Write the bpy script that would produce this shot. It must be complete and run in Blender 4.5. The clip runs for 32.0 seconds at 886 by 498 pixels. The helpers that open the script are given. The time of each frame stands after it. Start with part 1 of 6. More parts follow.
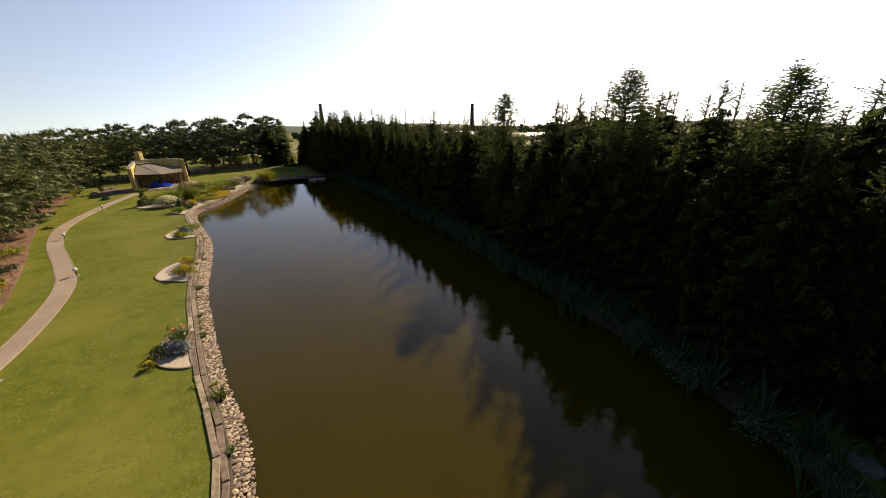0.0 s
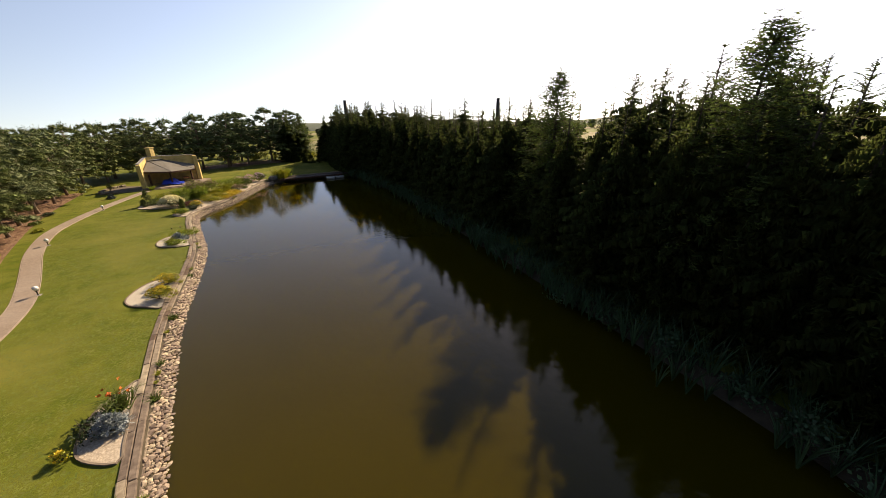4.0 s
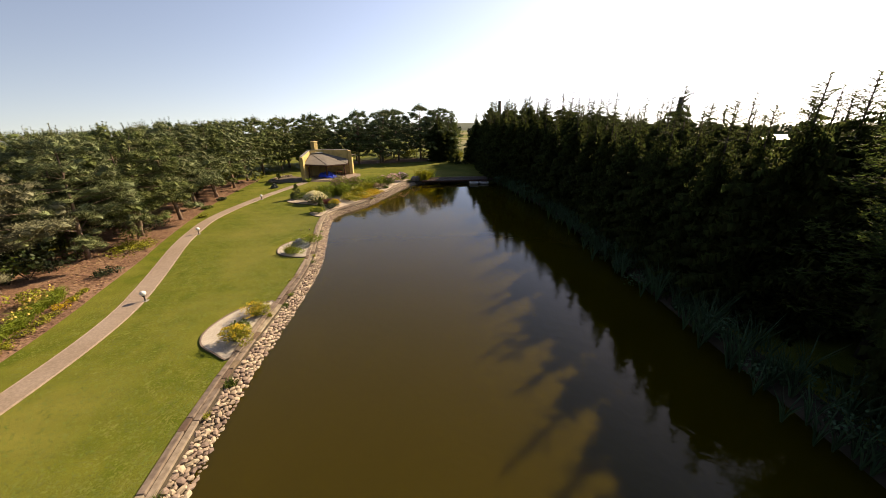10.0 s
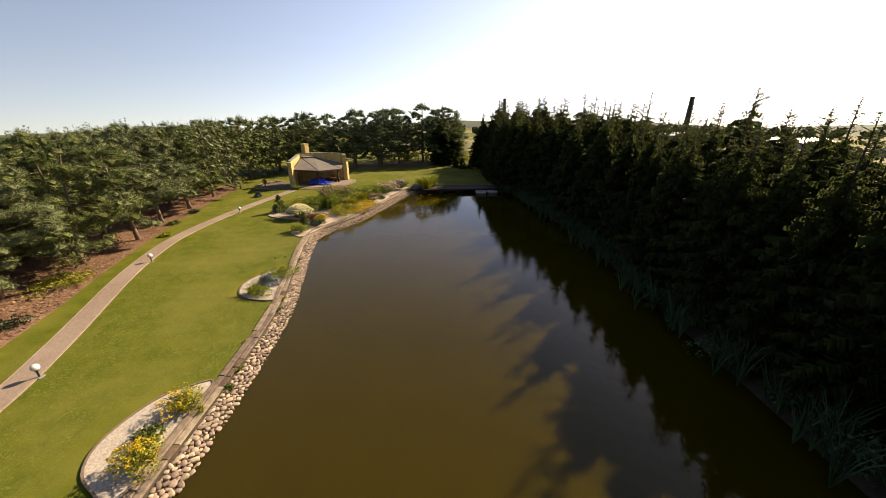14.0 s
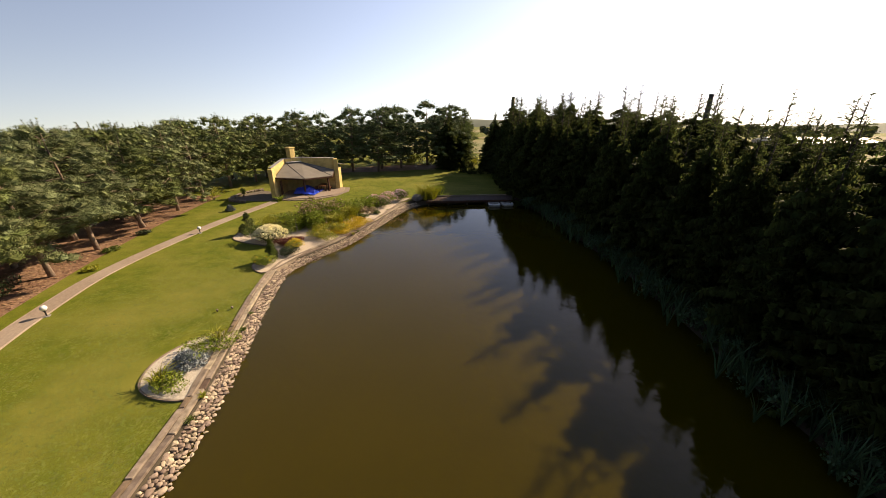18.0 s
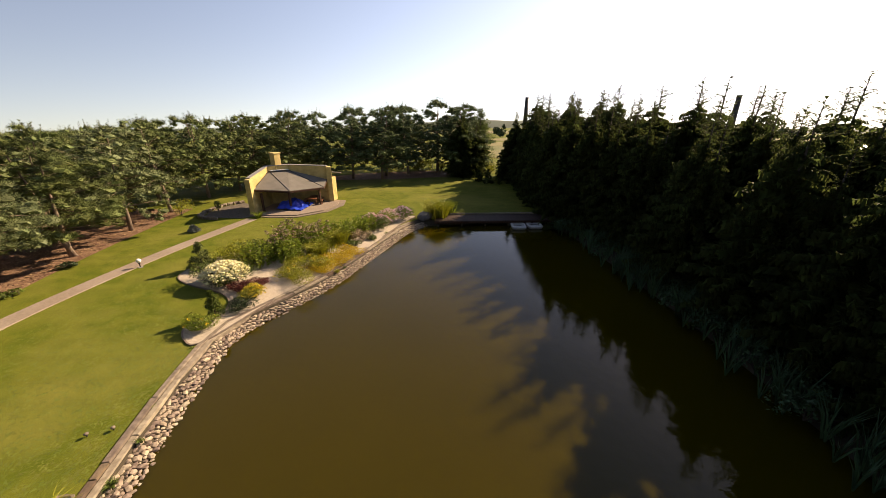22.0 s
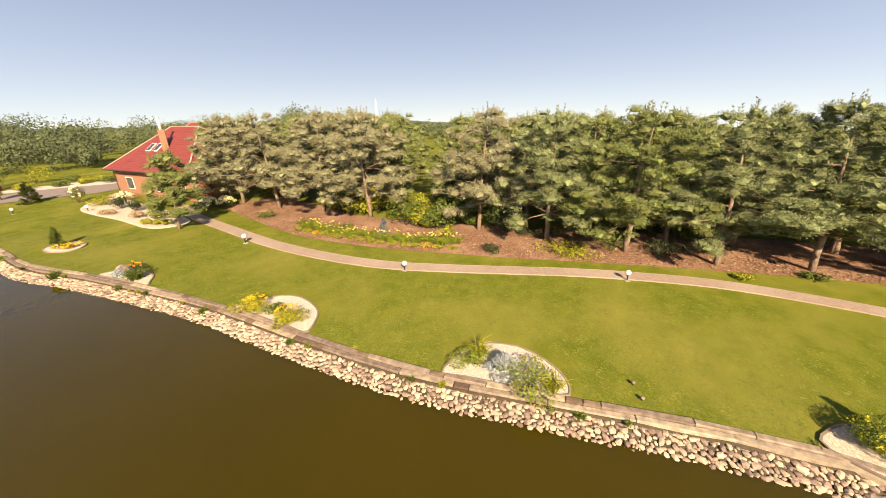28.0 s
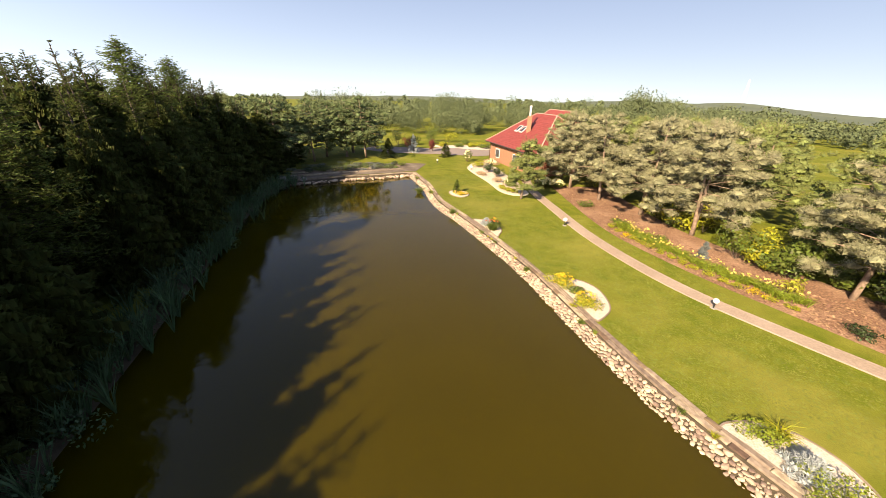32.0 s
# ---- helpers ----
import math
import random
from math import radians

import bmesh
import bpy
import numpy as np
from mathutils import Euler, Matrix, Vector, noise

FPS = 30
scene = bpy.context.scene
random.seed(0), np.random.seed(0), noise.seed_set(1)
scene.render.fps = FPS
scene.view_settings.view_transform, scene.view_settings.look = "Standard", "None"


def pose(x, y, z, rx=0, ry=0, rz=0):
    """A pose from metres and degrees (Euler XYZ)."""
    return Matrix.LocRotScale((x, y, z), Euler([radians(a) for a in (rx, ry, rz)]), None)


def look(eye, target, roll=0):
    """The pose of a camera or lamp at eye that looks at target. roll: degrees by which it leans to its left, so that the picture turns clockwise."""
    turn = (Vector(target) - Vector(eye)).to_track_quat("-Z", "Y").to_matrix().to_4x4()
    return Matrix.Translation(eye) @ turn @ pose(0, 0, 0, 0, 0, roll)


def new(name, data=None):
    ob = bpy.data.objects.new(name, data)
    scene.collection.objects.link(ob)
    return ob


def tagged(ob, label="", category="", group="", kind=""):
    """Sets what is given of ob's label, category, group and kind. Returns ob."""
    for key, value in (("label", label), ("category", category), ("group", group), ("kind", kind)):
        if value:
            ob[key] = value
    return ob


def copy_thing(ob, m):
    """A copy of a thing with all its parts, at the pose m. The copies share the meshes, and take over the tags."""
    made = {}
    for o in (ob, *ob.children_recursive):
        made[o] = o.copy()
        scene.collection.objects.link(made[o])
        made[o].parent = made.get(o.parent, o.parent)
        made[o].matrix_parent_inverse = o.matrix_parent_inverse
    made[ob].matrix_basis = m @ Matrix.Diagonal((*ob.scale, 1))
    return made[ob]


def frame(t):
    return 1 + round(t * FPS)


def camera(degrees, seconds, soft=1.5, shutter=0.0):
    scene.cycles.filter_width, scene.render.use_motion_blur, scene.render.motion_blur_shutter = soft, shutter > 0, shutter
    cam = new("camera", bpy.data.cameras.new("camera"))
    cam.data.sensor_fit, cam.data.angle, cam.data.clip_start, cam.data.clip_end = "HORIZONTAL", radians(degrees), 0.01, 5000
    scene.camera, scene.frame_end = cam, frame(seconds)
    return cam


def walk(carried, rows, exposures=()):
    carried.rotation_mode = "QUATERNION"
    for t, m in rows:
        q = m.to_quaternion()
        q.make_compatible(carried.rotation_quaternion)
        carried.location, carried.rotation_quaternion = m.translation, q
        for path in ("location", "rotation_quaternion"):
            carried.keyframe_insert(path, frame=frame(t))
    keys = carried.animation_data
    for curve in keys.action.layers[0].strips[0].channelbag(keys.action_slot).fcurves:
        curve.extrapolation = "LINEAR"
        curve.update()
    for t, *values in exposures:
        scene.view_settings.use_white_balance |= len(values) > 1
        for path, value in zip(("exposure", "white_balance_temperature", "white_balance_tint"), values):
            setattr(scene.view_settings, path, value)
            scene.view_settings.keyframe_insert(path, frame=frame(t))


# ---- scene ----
cam = camera(103.5, 32.0, 0.6)
ROWS = [  # seconds, eye x, y, z, turns
    (0, 0.01, 0.01, 9.92, 69.03, 0.52, -0.13),
    (0.5, -0.01, 0.64, 10.13, 69.03, 0.33, 0.01),
    (1, -0.02, 1.27, 10.26, 68.96, 0.31, -0.46),
    (1.5, 0.01, 1.96, 10.33, 69.03, 0.03, 1.29),
    (2, -0.02, 2.62, 10.26, 68.98, 0.09, 1.59),
    (2.5, -0.17, 3.3, 10.08, 68.96, 0.34, 1.79),
    (4.5, -1.07, 6.7, 9.03, 68.5, 1.72, 5.66),
    (5, -1.17, 7.96, 8.95, 69.21, 0.01, 17.48),
    (5.5, -1.29, 8.83, 8.92, 69, -0.06, 20.98),
    (6, -1.42, 9.29, 8.94, 69.22, -0.18, 20.65),
    (6.5, -1.5, 9.78, 8.97, 68.95, 0.31, 20.82),
    (7, -1.67, 10.26, 8.97, 68.84, 0.63, 20.6),
    (7.5, -2.01, 10.94, 8.92, 68.86, 0.49, 23.39),
    (8, -2.57, 11.91, 8.87, 69.04, -0.01, 26.75),
    (8.5, -3.13, 12.63, 8.82, 68.95, 0.19, 26.45),
    (9, -3.6, 13.14, 8.78, 69.22, -0.2, 26.03),
    (9.5, -3.91, 13.7, 8.75, 68.97, 0.28, 26.42),
    (10, -4.17, 14.25, 8.8, 68.94, 0.32, 26.46),
    (10.5, -4.44, 14.75, 8.91, 68.86, 0.21, 26.64),
    (11, -4.73, 15.26, 9.04, 68.79, 0.05, 26.43),
    (11.5, -5.08, 15.81, 9.18, 68.7, -0.25, 26.59),
    (12, -5.48, 16.39, 9.31, 68.73, -0.94, 26.8),
    (12.5, -5.81, 17.06, 9.29, 68.43, -0.58, 27.14),
    (13, -6.13, 17.68, 9.29, 68.72, -0.83, 26.94),
    (13.5, -6.41, 18.35, 9.27, 68.48, -0.26, 27.3),
    (14, -6.65, 19.08, 9.29, 68.53, -0.16, 27.05),
    (14.5, -6.94, 19.83, 9.29, 68.54, -0.16, 27.85),
    (16.5, -8.75, 23.17, 9.09, 68.47, 0.14, 27.24),
    (17, -9.13, 23.9, 9.1, 68.39, 0.25, 26.04),
    (17.5, -9.49, 24.66, 9.14, 68.36, 0.18, 26.66),
    (18, -9.88, 25.47, 9.18, 68.37, -0.02, 28.13),
    (18.5, -10.27, 26.28, 9.21, 68.28, -0.06, 28.47),
    (19, -10.69, 27.1, 9.22, 68.56, -0.42, 29.06),
    (19.5, -11.14, 27.81, 9.25, 68.21, 0.01, 28.5),
    (20, -11.58, 28.51, 9.29, 68.33, -0.15, 28.64),
    (20.5, -12.03, 29.16, 9.24, 68.31, -0.21, 28.14),
    (21, -12.64, 30.2, 9.15, 68.49, -0.4, 29.08),
    (21.5, -13.21, 31.13, 9.1, 68.46, -0.44, 30.67),
    (22, -13.62, 31.95, 9.12, 68.41, -0.35, 29.91),
    (22.5, -13.86, 32.68, 9.2, 68.64, -1.04, 34.26),
    (23, -13.98, 33.33, 9.32, 67.84, -1.82, 49.13),
    (23.5, -14.29, 34.05, 9.35, 67.21, -1.83, 61.32),
    (24, -14.6, 34.67, 9.14, 67.11, -2.32, 71.39),
    (24.5, -14.86, 34.92, 8.92, 67.25, -1.67, 79.38),
    (25, -15.05, 35.19, 8.64, 67.69, -1.73, 88.28),
    (25.5, -15.29, 35.46, 8.4, 68.11, -1.52, 97.68),
    (27.5, -16.66, 37.34, 8.10, 68.66, 1.01, 138.05),
    (28, -16.85, 37.19, 8.17, 68.35, 0.84, 145.88),
    (28.5, -16.91, 36.89, 8.29, 67.85, 0.66, 152.14),
    (29, -16.75, 36.79, 8.44, 67.56, 0.45, 157.97),
    (29.5, -16.49, 36.90, 8.57, 67.33, 0.08, 163.45),
    (30, -16.21, 37.17, 8.84, 67.13, -0.09, 169.56),
    (30.5, -16.01, 37.44, 9.17, 66.33, -0.09, 175.64),
    (31, -15.81, 37.95, 9.52, 65.79, 0.21, 182.37),
    (31.5, -15.44, 38.60, 9.75, 65.48, -0.31, 188.60),
    (32, -14.89, 39.42, 9.95, 65.17, -1.20, 194.27),
]
walk(cam, [(t, pose(*p)) for t, *p in ROWS], exposures=[(0, 0.67, 8100, 17), (2.5, 0.73, 8100, 17), (5, 0.94, 8200, 18), (14, 0.96, 8400, 20), (22.5, 1.00, 8600, 21), (25, 1.22, 9100, 22), (28, 1.54, 8700, 21), (30, 1.64, 8400, 20), (32, 1.74, 8300, 20)])

# ---- sky and sun ----
SUN_DIR = Vector((0.32, 0.79, 0.535)).normalized()
world = bpy.data.worlds.new("sky")
scene.world = world
world.use_nodes = True
wn = world.node_tree
wn.nodes.clear()
sky = wn.nodes.new("ShaderNodeTexSky")
sky.sky_type, sky.sun_disc = "NISHITA", False
sky.sun_elevation = math.asin(SUN_DIR.z)
sky.sun_rotation = math.atan2(SUN_DIR.x, SUN_DIR.y)
sky.altitude, sky.air_density, sky.dust_density, sky.ozone_density = 100, 1.0, 0.55, 1.4
wb = wn.nodes.new("ShaderNodeBackground")
wb.inputs["Strength"].default_value = 0.08
wo = wn.nodes.new("ShaderNodeOutputWorld")
# the land is lowered beyond the garden, so the pale low sky is drawn down a little below eye level to fill the gap
wtc = wn.nodes.new("ShaderNodeTexCoord")
wva = wn.nodes.new("ShaderNodeVectorMath")
wva.operation = "ADD"
wva.inputs[1].default_value = (0, 0, 0.12)
wn.links.new(wtc.outputs["Generated"], wva.inputs[0])
wn.links.new(wva.outputs["Vector"], sky.inputs["Vector"])
# thin summer haze: slightly rosier than a clear sky
wmix = wn.nodes.new("ShaderNodeVectorMath")
wmix.operation = "MULTIPLY"
wmix.inputs[1].default_value = (1.02, 0.985, 1.0)
wn.links.new(sky.outputs[0], wmix.inputs[0])
# a low haze layer that scatters forward: the sky brightens evenly towards the sun's side and dims away from it, less so higher up
def sky_math(op, *values):
    k = wn.nodes.new("ShaderNodeMath")
    k.operation = op
    for sock, v in zip(k.inputs, values):
        if isinstance(v, (int, float)):
            sock.default_value = v
        else:
            wn.links.new(v, sock)
    return k.outputs["Value"]


wdot = wn.nodes.new("ShaderNodeVectorMath")
wdot.operation = "DOT_PRODUCT"
wdot.inputs[1].default_value = SUN_DIR
wn.links.new(wtc.outputs["Generated"], wdot.inputs[0])
wsep = wn.nodes.new("ShaderNodeSeparateXYZ")
wn.links.new(wtc.outputs["Generated"], wsep.inputs[0])
flat_way = sky_math("SUBTRACT", 1.0, sky_math("MULTIPLY", wsep.outputs["Z"], wsep.outputs["Z"]))
lobe = sky_math("MULTIPLY", sky_math("MULTIPLY_ADD", wdot.outputs["Value"], 0.70, 0.18), sky_math("MULTIPLY", flat_way, flat_way))
whaze = wn.nodes.new("ShaderNodeVectorMath")
whaze.operation = "SCALE"
wn.links.new(wmix.outputs["Vector"], whaze.inputs[0])
wn.links.new(sky_math("ADD", lobe, 1.0), whaze.inputs["Scale"])
wn.links.new(whaze.outputs["Vector"], wb.inputs[0])
wn.links.new(wb.outputs[0], wo.inputs[0])
sun_data = bpy.data.lights.new("sun", "SUN")
sun_data.energy, sun_data.angle, sun_data.color = 5.0, radians(0.6), (1.0, 0.908, 0.72)
sun = new("sun", sun_data)
sun.matrix_world = look(SUN_DIR * 60, (0, 0, 0))

# ---- materials ----
def mat(name, a, b, scale=4.0, rough=0.8, bump=0.0, fine=40.0, c=None, big=0.6, spec=0.3, vary=0.0, island=False, metal=0.0, translucent=0.0, grain=0.0):
    """Two colours mixed by noise at two sizes (and a third in broad patches), with fine relief."""
    m = bpy.data.materials.new(name)
    m.use_nodes = True
    nt = m.node_tree
    n, link = nt.nodes, nt.links
    bs = n["Principled BSDF"]
    bs.inputs["Roughness"].default_value = rough
    bs.inputs["Metallic"].default_value = metal
    bs.inputs["Specular IOR Level"].default_value = spec
    pos = n.new("ShaderNodeNewGeometry") if scale > 0 else None
    def noise_node(s, d=4.0):
        t = n.new("ShaderNodeTexNoise")
        t.inputs["Scale"].default_value, t.inputs["Detail"].default_value = s, d
        link.new(pos.outputs["Position"], t.inputs["Vector"])
        return t
    def ramp(src, lo, hi):
        r = n.new("ShaderNodeMapRange")
        r.inputs["From Min"].default_value, r.inputs["From Max"].default_value = lo, hi
        link.new(src, r.inputs["Value"])
        return r.outputs["Result"]
    def mix(f, x, y):
        k = n.new("ShaderNodeMix")
        k.data_type = "RGBA"
        link.new(f, k.inputs["Factor"])
        for sock, v in (("A", x), ("B", y)):
            s = [q for q in k.inputs if q.name == sock and q.type == "RGBA"][0]
            if isinstance(v, tuple):
                s.default_value = (*v, 1)
            else:
                link.new(v, s)
        return [q for q in k.outputs if q.type == "RGBA"][0]
    t1 = noise_node(scale)
    col = mix(ramp(t1.outputs["Fac"], 0.35, 0.65), a, b)
    if c:
        t2 = noise_node(big, 3.0)
        col = mix(ramp(t2.outputs["Fac"], 0.45, 0.68), col, c)
    if vary:
        src = n.new("ShaderNodeNewGeometry").outputs["Random Per Island"] if island else n.new("ShaderNodeObjectInfo").outputs["Random"]
        hsv = n.new("ShaderNodeHueSaturation")
        r = n.new("ShaderNodeMapRange")
        r.inputs["To Min"].default_value, r.inputs["To Max"].default_value = 1 - vary, 1 + vary
        link.new(src, r.inputs["Value"])
        link.new(r.outputs["Result"], hsv.inputs["Value"])
        r2 = n.new("ShaderNodeMapRange")
        r2.inputs["To Min"].default_value, r2.inputs["To Max"].default_value = 0.5 - vary * 0.05, 0.5 + vary * 0.05
        link.new(src, r2.inputs["Value"])
        link.new(r2.outputs["Result"], hsv.inputs["Hue"])
        link.new(col, hsv.inputs["Color"])
        col = hsv.outputs["Color"]
    if grain:
        t4 = noise_node(fine * 0.45, 5.0)
        gv = n.new("ShaderNodeHueSaturation")
        gr = n.new("ShaderNodeMapRange")
        gr.inputs["From Min"].default_value, gr.inputs["From Max"].default_value = 0.3, 0.7
        gr.inputs["To Min"].default_value, gr.inputs["To Max"].default_value = 1 - grain, 1 + grain
        link.new(t4.outputs["Fac"], gr.inputs["Value"])
        link.new(gr.outputs["Result"], gv.inputs["Value"])
        link.new(col, gv.inputs["Color"])
        col = gv.outputs["Color"]
    link.new(col, bs.inputs["Base Color"])
    if bump:
        t3 = noise_node(fine, 3.0)
        bp = n.new("ShaderNodeBump")
        bp.inputs["Strength"].default_value, bp.inputs["Distance"].default_value = bump, 0.5 / fine
        link.new(t3.outputs["Fac"], bp.inputs["Height"])
        link.new(bp.outputs["Normal"], bs.inputs["Normal"])
    if translucent:
        tr = n.new("ShaderNodeBsdfTranslucent")
        link.new(col, tr.inputs["Color"])
        mx = n.new("ShaderNodeMixShader")
        mx.inputs["Fac"].default_value = translucent
        link.new(bs.outputs[0], mx.inputs[1])
        link.new(tr.outputs[0], mx.inputs[2])
        link.new(mx.outputs[0], n["Material Output"].inputs["Surface"])
    return m


M = {}
M["grass"] = mat("grass", (0.1115, 0.1214, 0.0155), (0.07216, 0.09512, 0.0088), 1.1, 0.9, 0.35, 130, (0.148, 0.145, 0.028), 0.22, spec=0.1, grain=0.6)
M["grass_blade"] = mat("grass_blade", (0.1296, 0.1378, 0.02132), (0.07708, 0.1017, 0.01148), 2, 0.8, vary=0.22, island=True)
M["dry_field"] = mat("dry_field", (0.2073, 0.162, 0.06478), (0.1425, 0.1296, 0.04535), 0.3, 0.95, 0.6, 6, (0.1036, 0.1101, 0.03239), 0.03)
M["mud"] = mat("mud", (0.03239, 0.02591, 0.01681), (0.0551, 0.04272, 0.02722), 3, 0.85, 0.6, 25)
M["gravel"] = mat("gravel", (0.4264, 0.3854, 0.3198), (0.3628, 0.3239, 0.2721), 22, 0.9, 1.0, 45, grain=0.3)
M["gravel_tan"] = mat("tan_gravel", (0.455, 0.385, 0.305), (0.345, 0.285, 0.220), 18, 0.9, 1.0, 45, grain=0.3)
M["bark"] = mat("bark_mulch", (0.2148, 0.1197, 0.07216), (0.1164, 0.06396, 0.03936), 9, 0.95, 1.0, 22, (0.246, 0.1492, 0.09676), 0.5, grain=0.4)
M["bark_chip"] = mat("bark_chip", (0.2788, 0.164, 0.1025), (0.1394, 0.07544, 0.04592), 9, 0.95, vary=0.4, island=True)
M["paving"] = mat("paving", (0.2558, 0.1976, 0.1542), (0.2148, 0.1673, 0.1296), 5, 0.85, 0.6, 30, (0.2772, 0.223, 0.1804), 0.35, grain=0.15)
M["kerb"] = mat("kerb", (0.2138, 0.1684, 0.1296), (0.1555, 0.1231, 0.09717), 6, 0.85, 0.5, 30, vary=0.2)
M["asphalt"] = mat("drive_paving", (0.1943, 0.162, 0.149), (0.1555, 0.1296, 0.1166), 5, 0.85, 0.6, 30)
M["timber_dark"] = mat("dark_weathered_timber", (0.1525, 0.105, 0.07257), (0.1041, 0.07388, 0.05076), 5, 0.85, 0.9, 34, vary=0.35)
M["timber"] = mat("weathered_timber", (0.250, 0.203, 0.156), (0.150, 0.117, 0.089), 5, 0.85, 0.9, 34, vary=0.35)
M["stone"] = mat("field_stone", (0.350, 0.276, 0.212), (0.232, 0.178, 0.136), 5, 0.75, 0.5, 30, vary=0.45)
M["stones"] = mat("field_stones", (0.350, 0.276, 0.212), (0.232, 0.178, 0.136), 5, 0.75, 0.5, 30, vary=0.45, island=True)
M["rock"] = mat("grey_rock", (0.1749, 0.1684, 0.162), (0.1101, 0.1069, 0.1036), 2, 0.8, 0.8, 14, vary=0.2)
M["trunk"] = mat("pine_bark", (0.230, 0.170, 0.125), (0.140, 0.100, 0.074), 6, 0.9, 1.0, 18)
M["trunk_dark"] = mat("spruce_bark", (0.06478, 0.05182, 0.03887), (0.03887, 0.03108, 0.0246), 6, 0.9, 1.0, 18)
M["pine"] = mat("pine_needles", (0.162, 0.188, 0.086), (0.104, 0.127, 0.056), 1.6, 0.6, vary=0.32, island=True, translucent=0.05, spec=0.12)
M["pine_brown"] = mat("brownish_pine_needles", (0.196, 0.194, 0.114), (0.132, 0.134, 0.075), 1.6, 0.6, vary=0.32, island=True, translucent=0.05, spec=0.12)
M["pine_green"] = mat("green_pine_needles", (0.132, 0.156, 0.052), (0.087, 0.109, 0.035), 1.6, 0.6, vary=0.34, island=True, translucent=0.06, spec=0.12)
M["pine_dark"] = mat("dark_pine_needles", (0.112, 0.146, 0.064), (0.070, 0.098, 0.040), 1.6, 0.6, vary=0.45, island=True, translucent=0.2, spec=0.12)
M["spruce"] = mat("spruce_needles", (0.074, 0.092, 0.026), (0.034, 0.047, 0.0145), 1.5, 0.65, spec=0.08, vary=0.45, island=True, translucent=0.55)
M["larch"] = mat("larch_needles", (0.105, 0.145, 0.033), (0.066, 0.098, 0.024), 1.5, 0.65, vary=0.4, island=True, translucent=0.5)
M["blue_spruce"] = mat("blue_spruce_needles", (0.2788, 0.3157, 0.3239), (0.1927, 0.2255, 0.2337), 4, 0.6, vary=0.3, island=True)
M["grey_spruce"] = mat("grey_spruce_needles", (0.1101, 0.1296, 0.1231), (0.07126, 0.08749, 0.08421), 4, 0.6, vary=0.3, island=True)
M["leaf_gold"] = mat("golden_leaf", (0.50, 0.345, 0.020), (0.38, 0.29, 0.022), 5, 0.6, vary=0.3, island=True, translucent=0.35)
M["reed"] = mat("reed_leaf", (0.056, 0.115, 0.050), (0.034, 0.074, 0.034), 2, 0.6, vary=0.4, island=True, translucent=0.25)
M["leaf"] = mat("green_leaf", (0.09717, 0.1296, 0.02271), (0.06478, 0.09389, 0.01624), 3, 0.55, vary=0.4, island=True, translucent=0.3)
M["leaf_mid"] = mat("perennial_leaf", (0.212, 0.262, 0.030), (0.140, 0.188, 0.024), 3, 0.55, vary=0.4, island=True, translucent=0.42)
M["leaf_dark"] = mat("dark_green_leaf", (0.02911, 0.04854, 0.01427), (0.01943, 0.03239, 0.01033), 3, 0.55, vary=0.4, island=True, translucent=0.2)
M["leaf_lime"] = mat("lime_leaf", (0.275, 0.272, 0.022), (0.190, 0.206, 0.020), 4, 0.55, vary=0.3, island=True, translucent=0.3)
M["yellow"] = mat("yellow_petal", (0.5904, 0.4346, 0.0328), (0.5084, 0.3444, 0.0246), 6, 0.6, vary=0.2, island=True, translucent=0.2)
M["orange"] = mat("orange_petal", (0.574, 0.1148, 0.0246), (0.3887, 0.1296, 0.01943), 6, 0.6, vary=0.2, island=True)
M["cream"] = mat("cream_petal", (0.8036, 0.7626, 0.5084), (0.7544, 0.6888, 0.3772), 6, 0.6, vary=0.15, island=True, translucent=0.2)
M["lily"] = mat("pale_yellow_petal", (0.62, 0.50, 0.14), (0.52, 0.40, 0.09), 6, 0.6, vary=0.15, island=True, translucent=0.2)
M["pink"] = mat("pink_petal", (0.697, 0.2952, 0.3936), (0.738, 0.6068, 0.6068), 3, 0.6, vary=0.3, island=True)
M["violet"] = mat("violet_petal", (0.5904, 0.2132, 0.4756), (0.7052, 0.6232, 0.6724), 3, 0.6, vary=0.3, island=True)
M["dusty"] = mat("dusty_rose_head", (0.300, 0.205, 0.140), (0.225, 0.170, 0.090), 3, 0.8, vary=0.3, island=True)
M["red_leaf"] = mat("red_leaf", (0.1425, 0.02911, 0.01943), (0.07774, 0.01943, 0.01624), 4, 0.6, vary=0.3, island=True, translucent=0.2)
M["far_leaf"] = mat("far_woods", (0.078, 0.099, 0.044), (0.052, 0.072, 0.034), 0.2, 0.9, vary=0.25, island=True)
M["far_hill"] = mat("far_hill", (0.07774, 0.09717, 0.06478), (0.0583, 0.07774, 0.0551), 0.02, 0.95)
M["plaster"] = mat("yellow_plaster", (0.5904, 0.4428, 0.1804), (0.4275, 0.3174, 0.1231), 2, 0.85, 0.3, 60)
M["membrane"] = mat("roof_felt", (0.1749, 0.1587, 0.136), (0.1425, 0.1296, 0.1101), 1.5, 0.85, 0.4, 30)
M["brown_wood"] = mat("brown_stained_wood", (0.07774, 0.03239, 0.01812), (0.04854, 0.02206, 0.01296), 5, 0.6, 0.4, 30)
M["bench_wood"] = mat("bench_wood", (0.1943, 0.07774, 0.03239), (0.1296, 0.05182, 0.02591), 5, 0.5, 0.4, 30)
M["tarp"] = mat("blue_tarp", (0.012, 0.045, 0.42), (0.020, 0.066, 0.52), 3, 0.4, 0.5, 8)
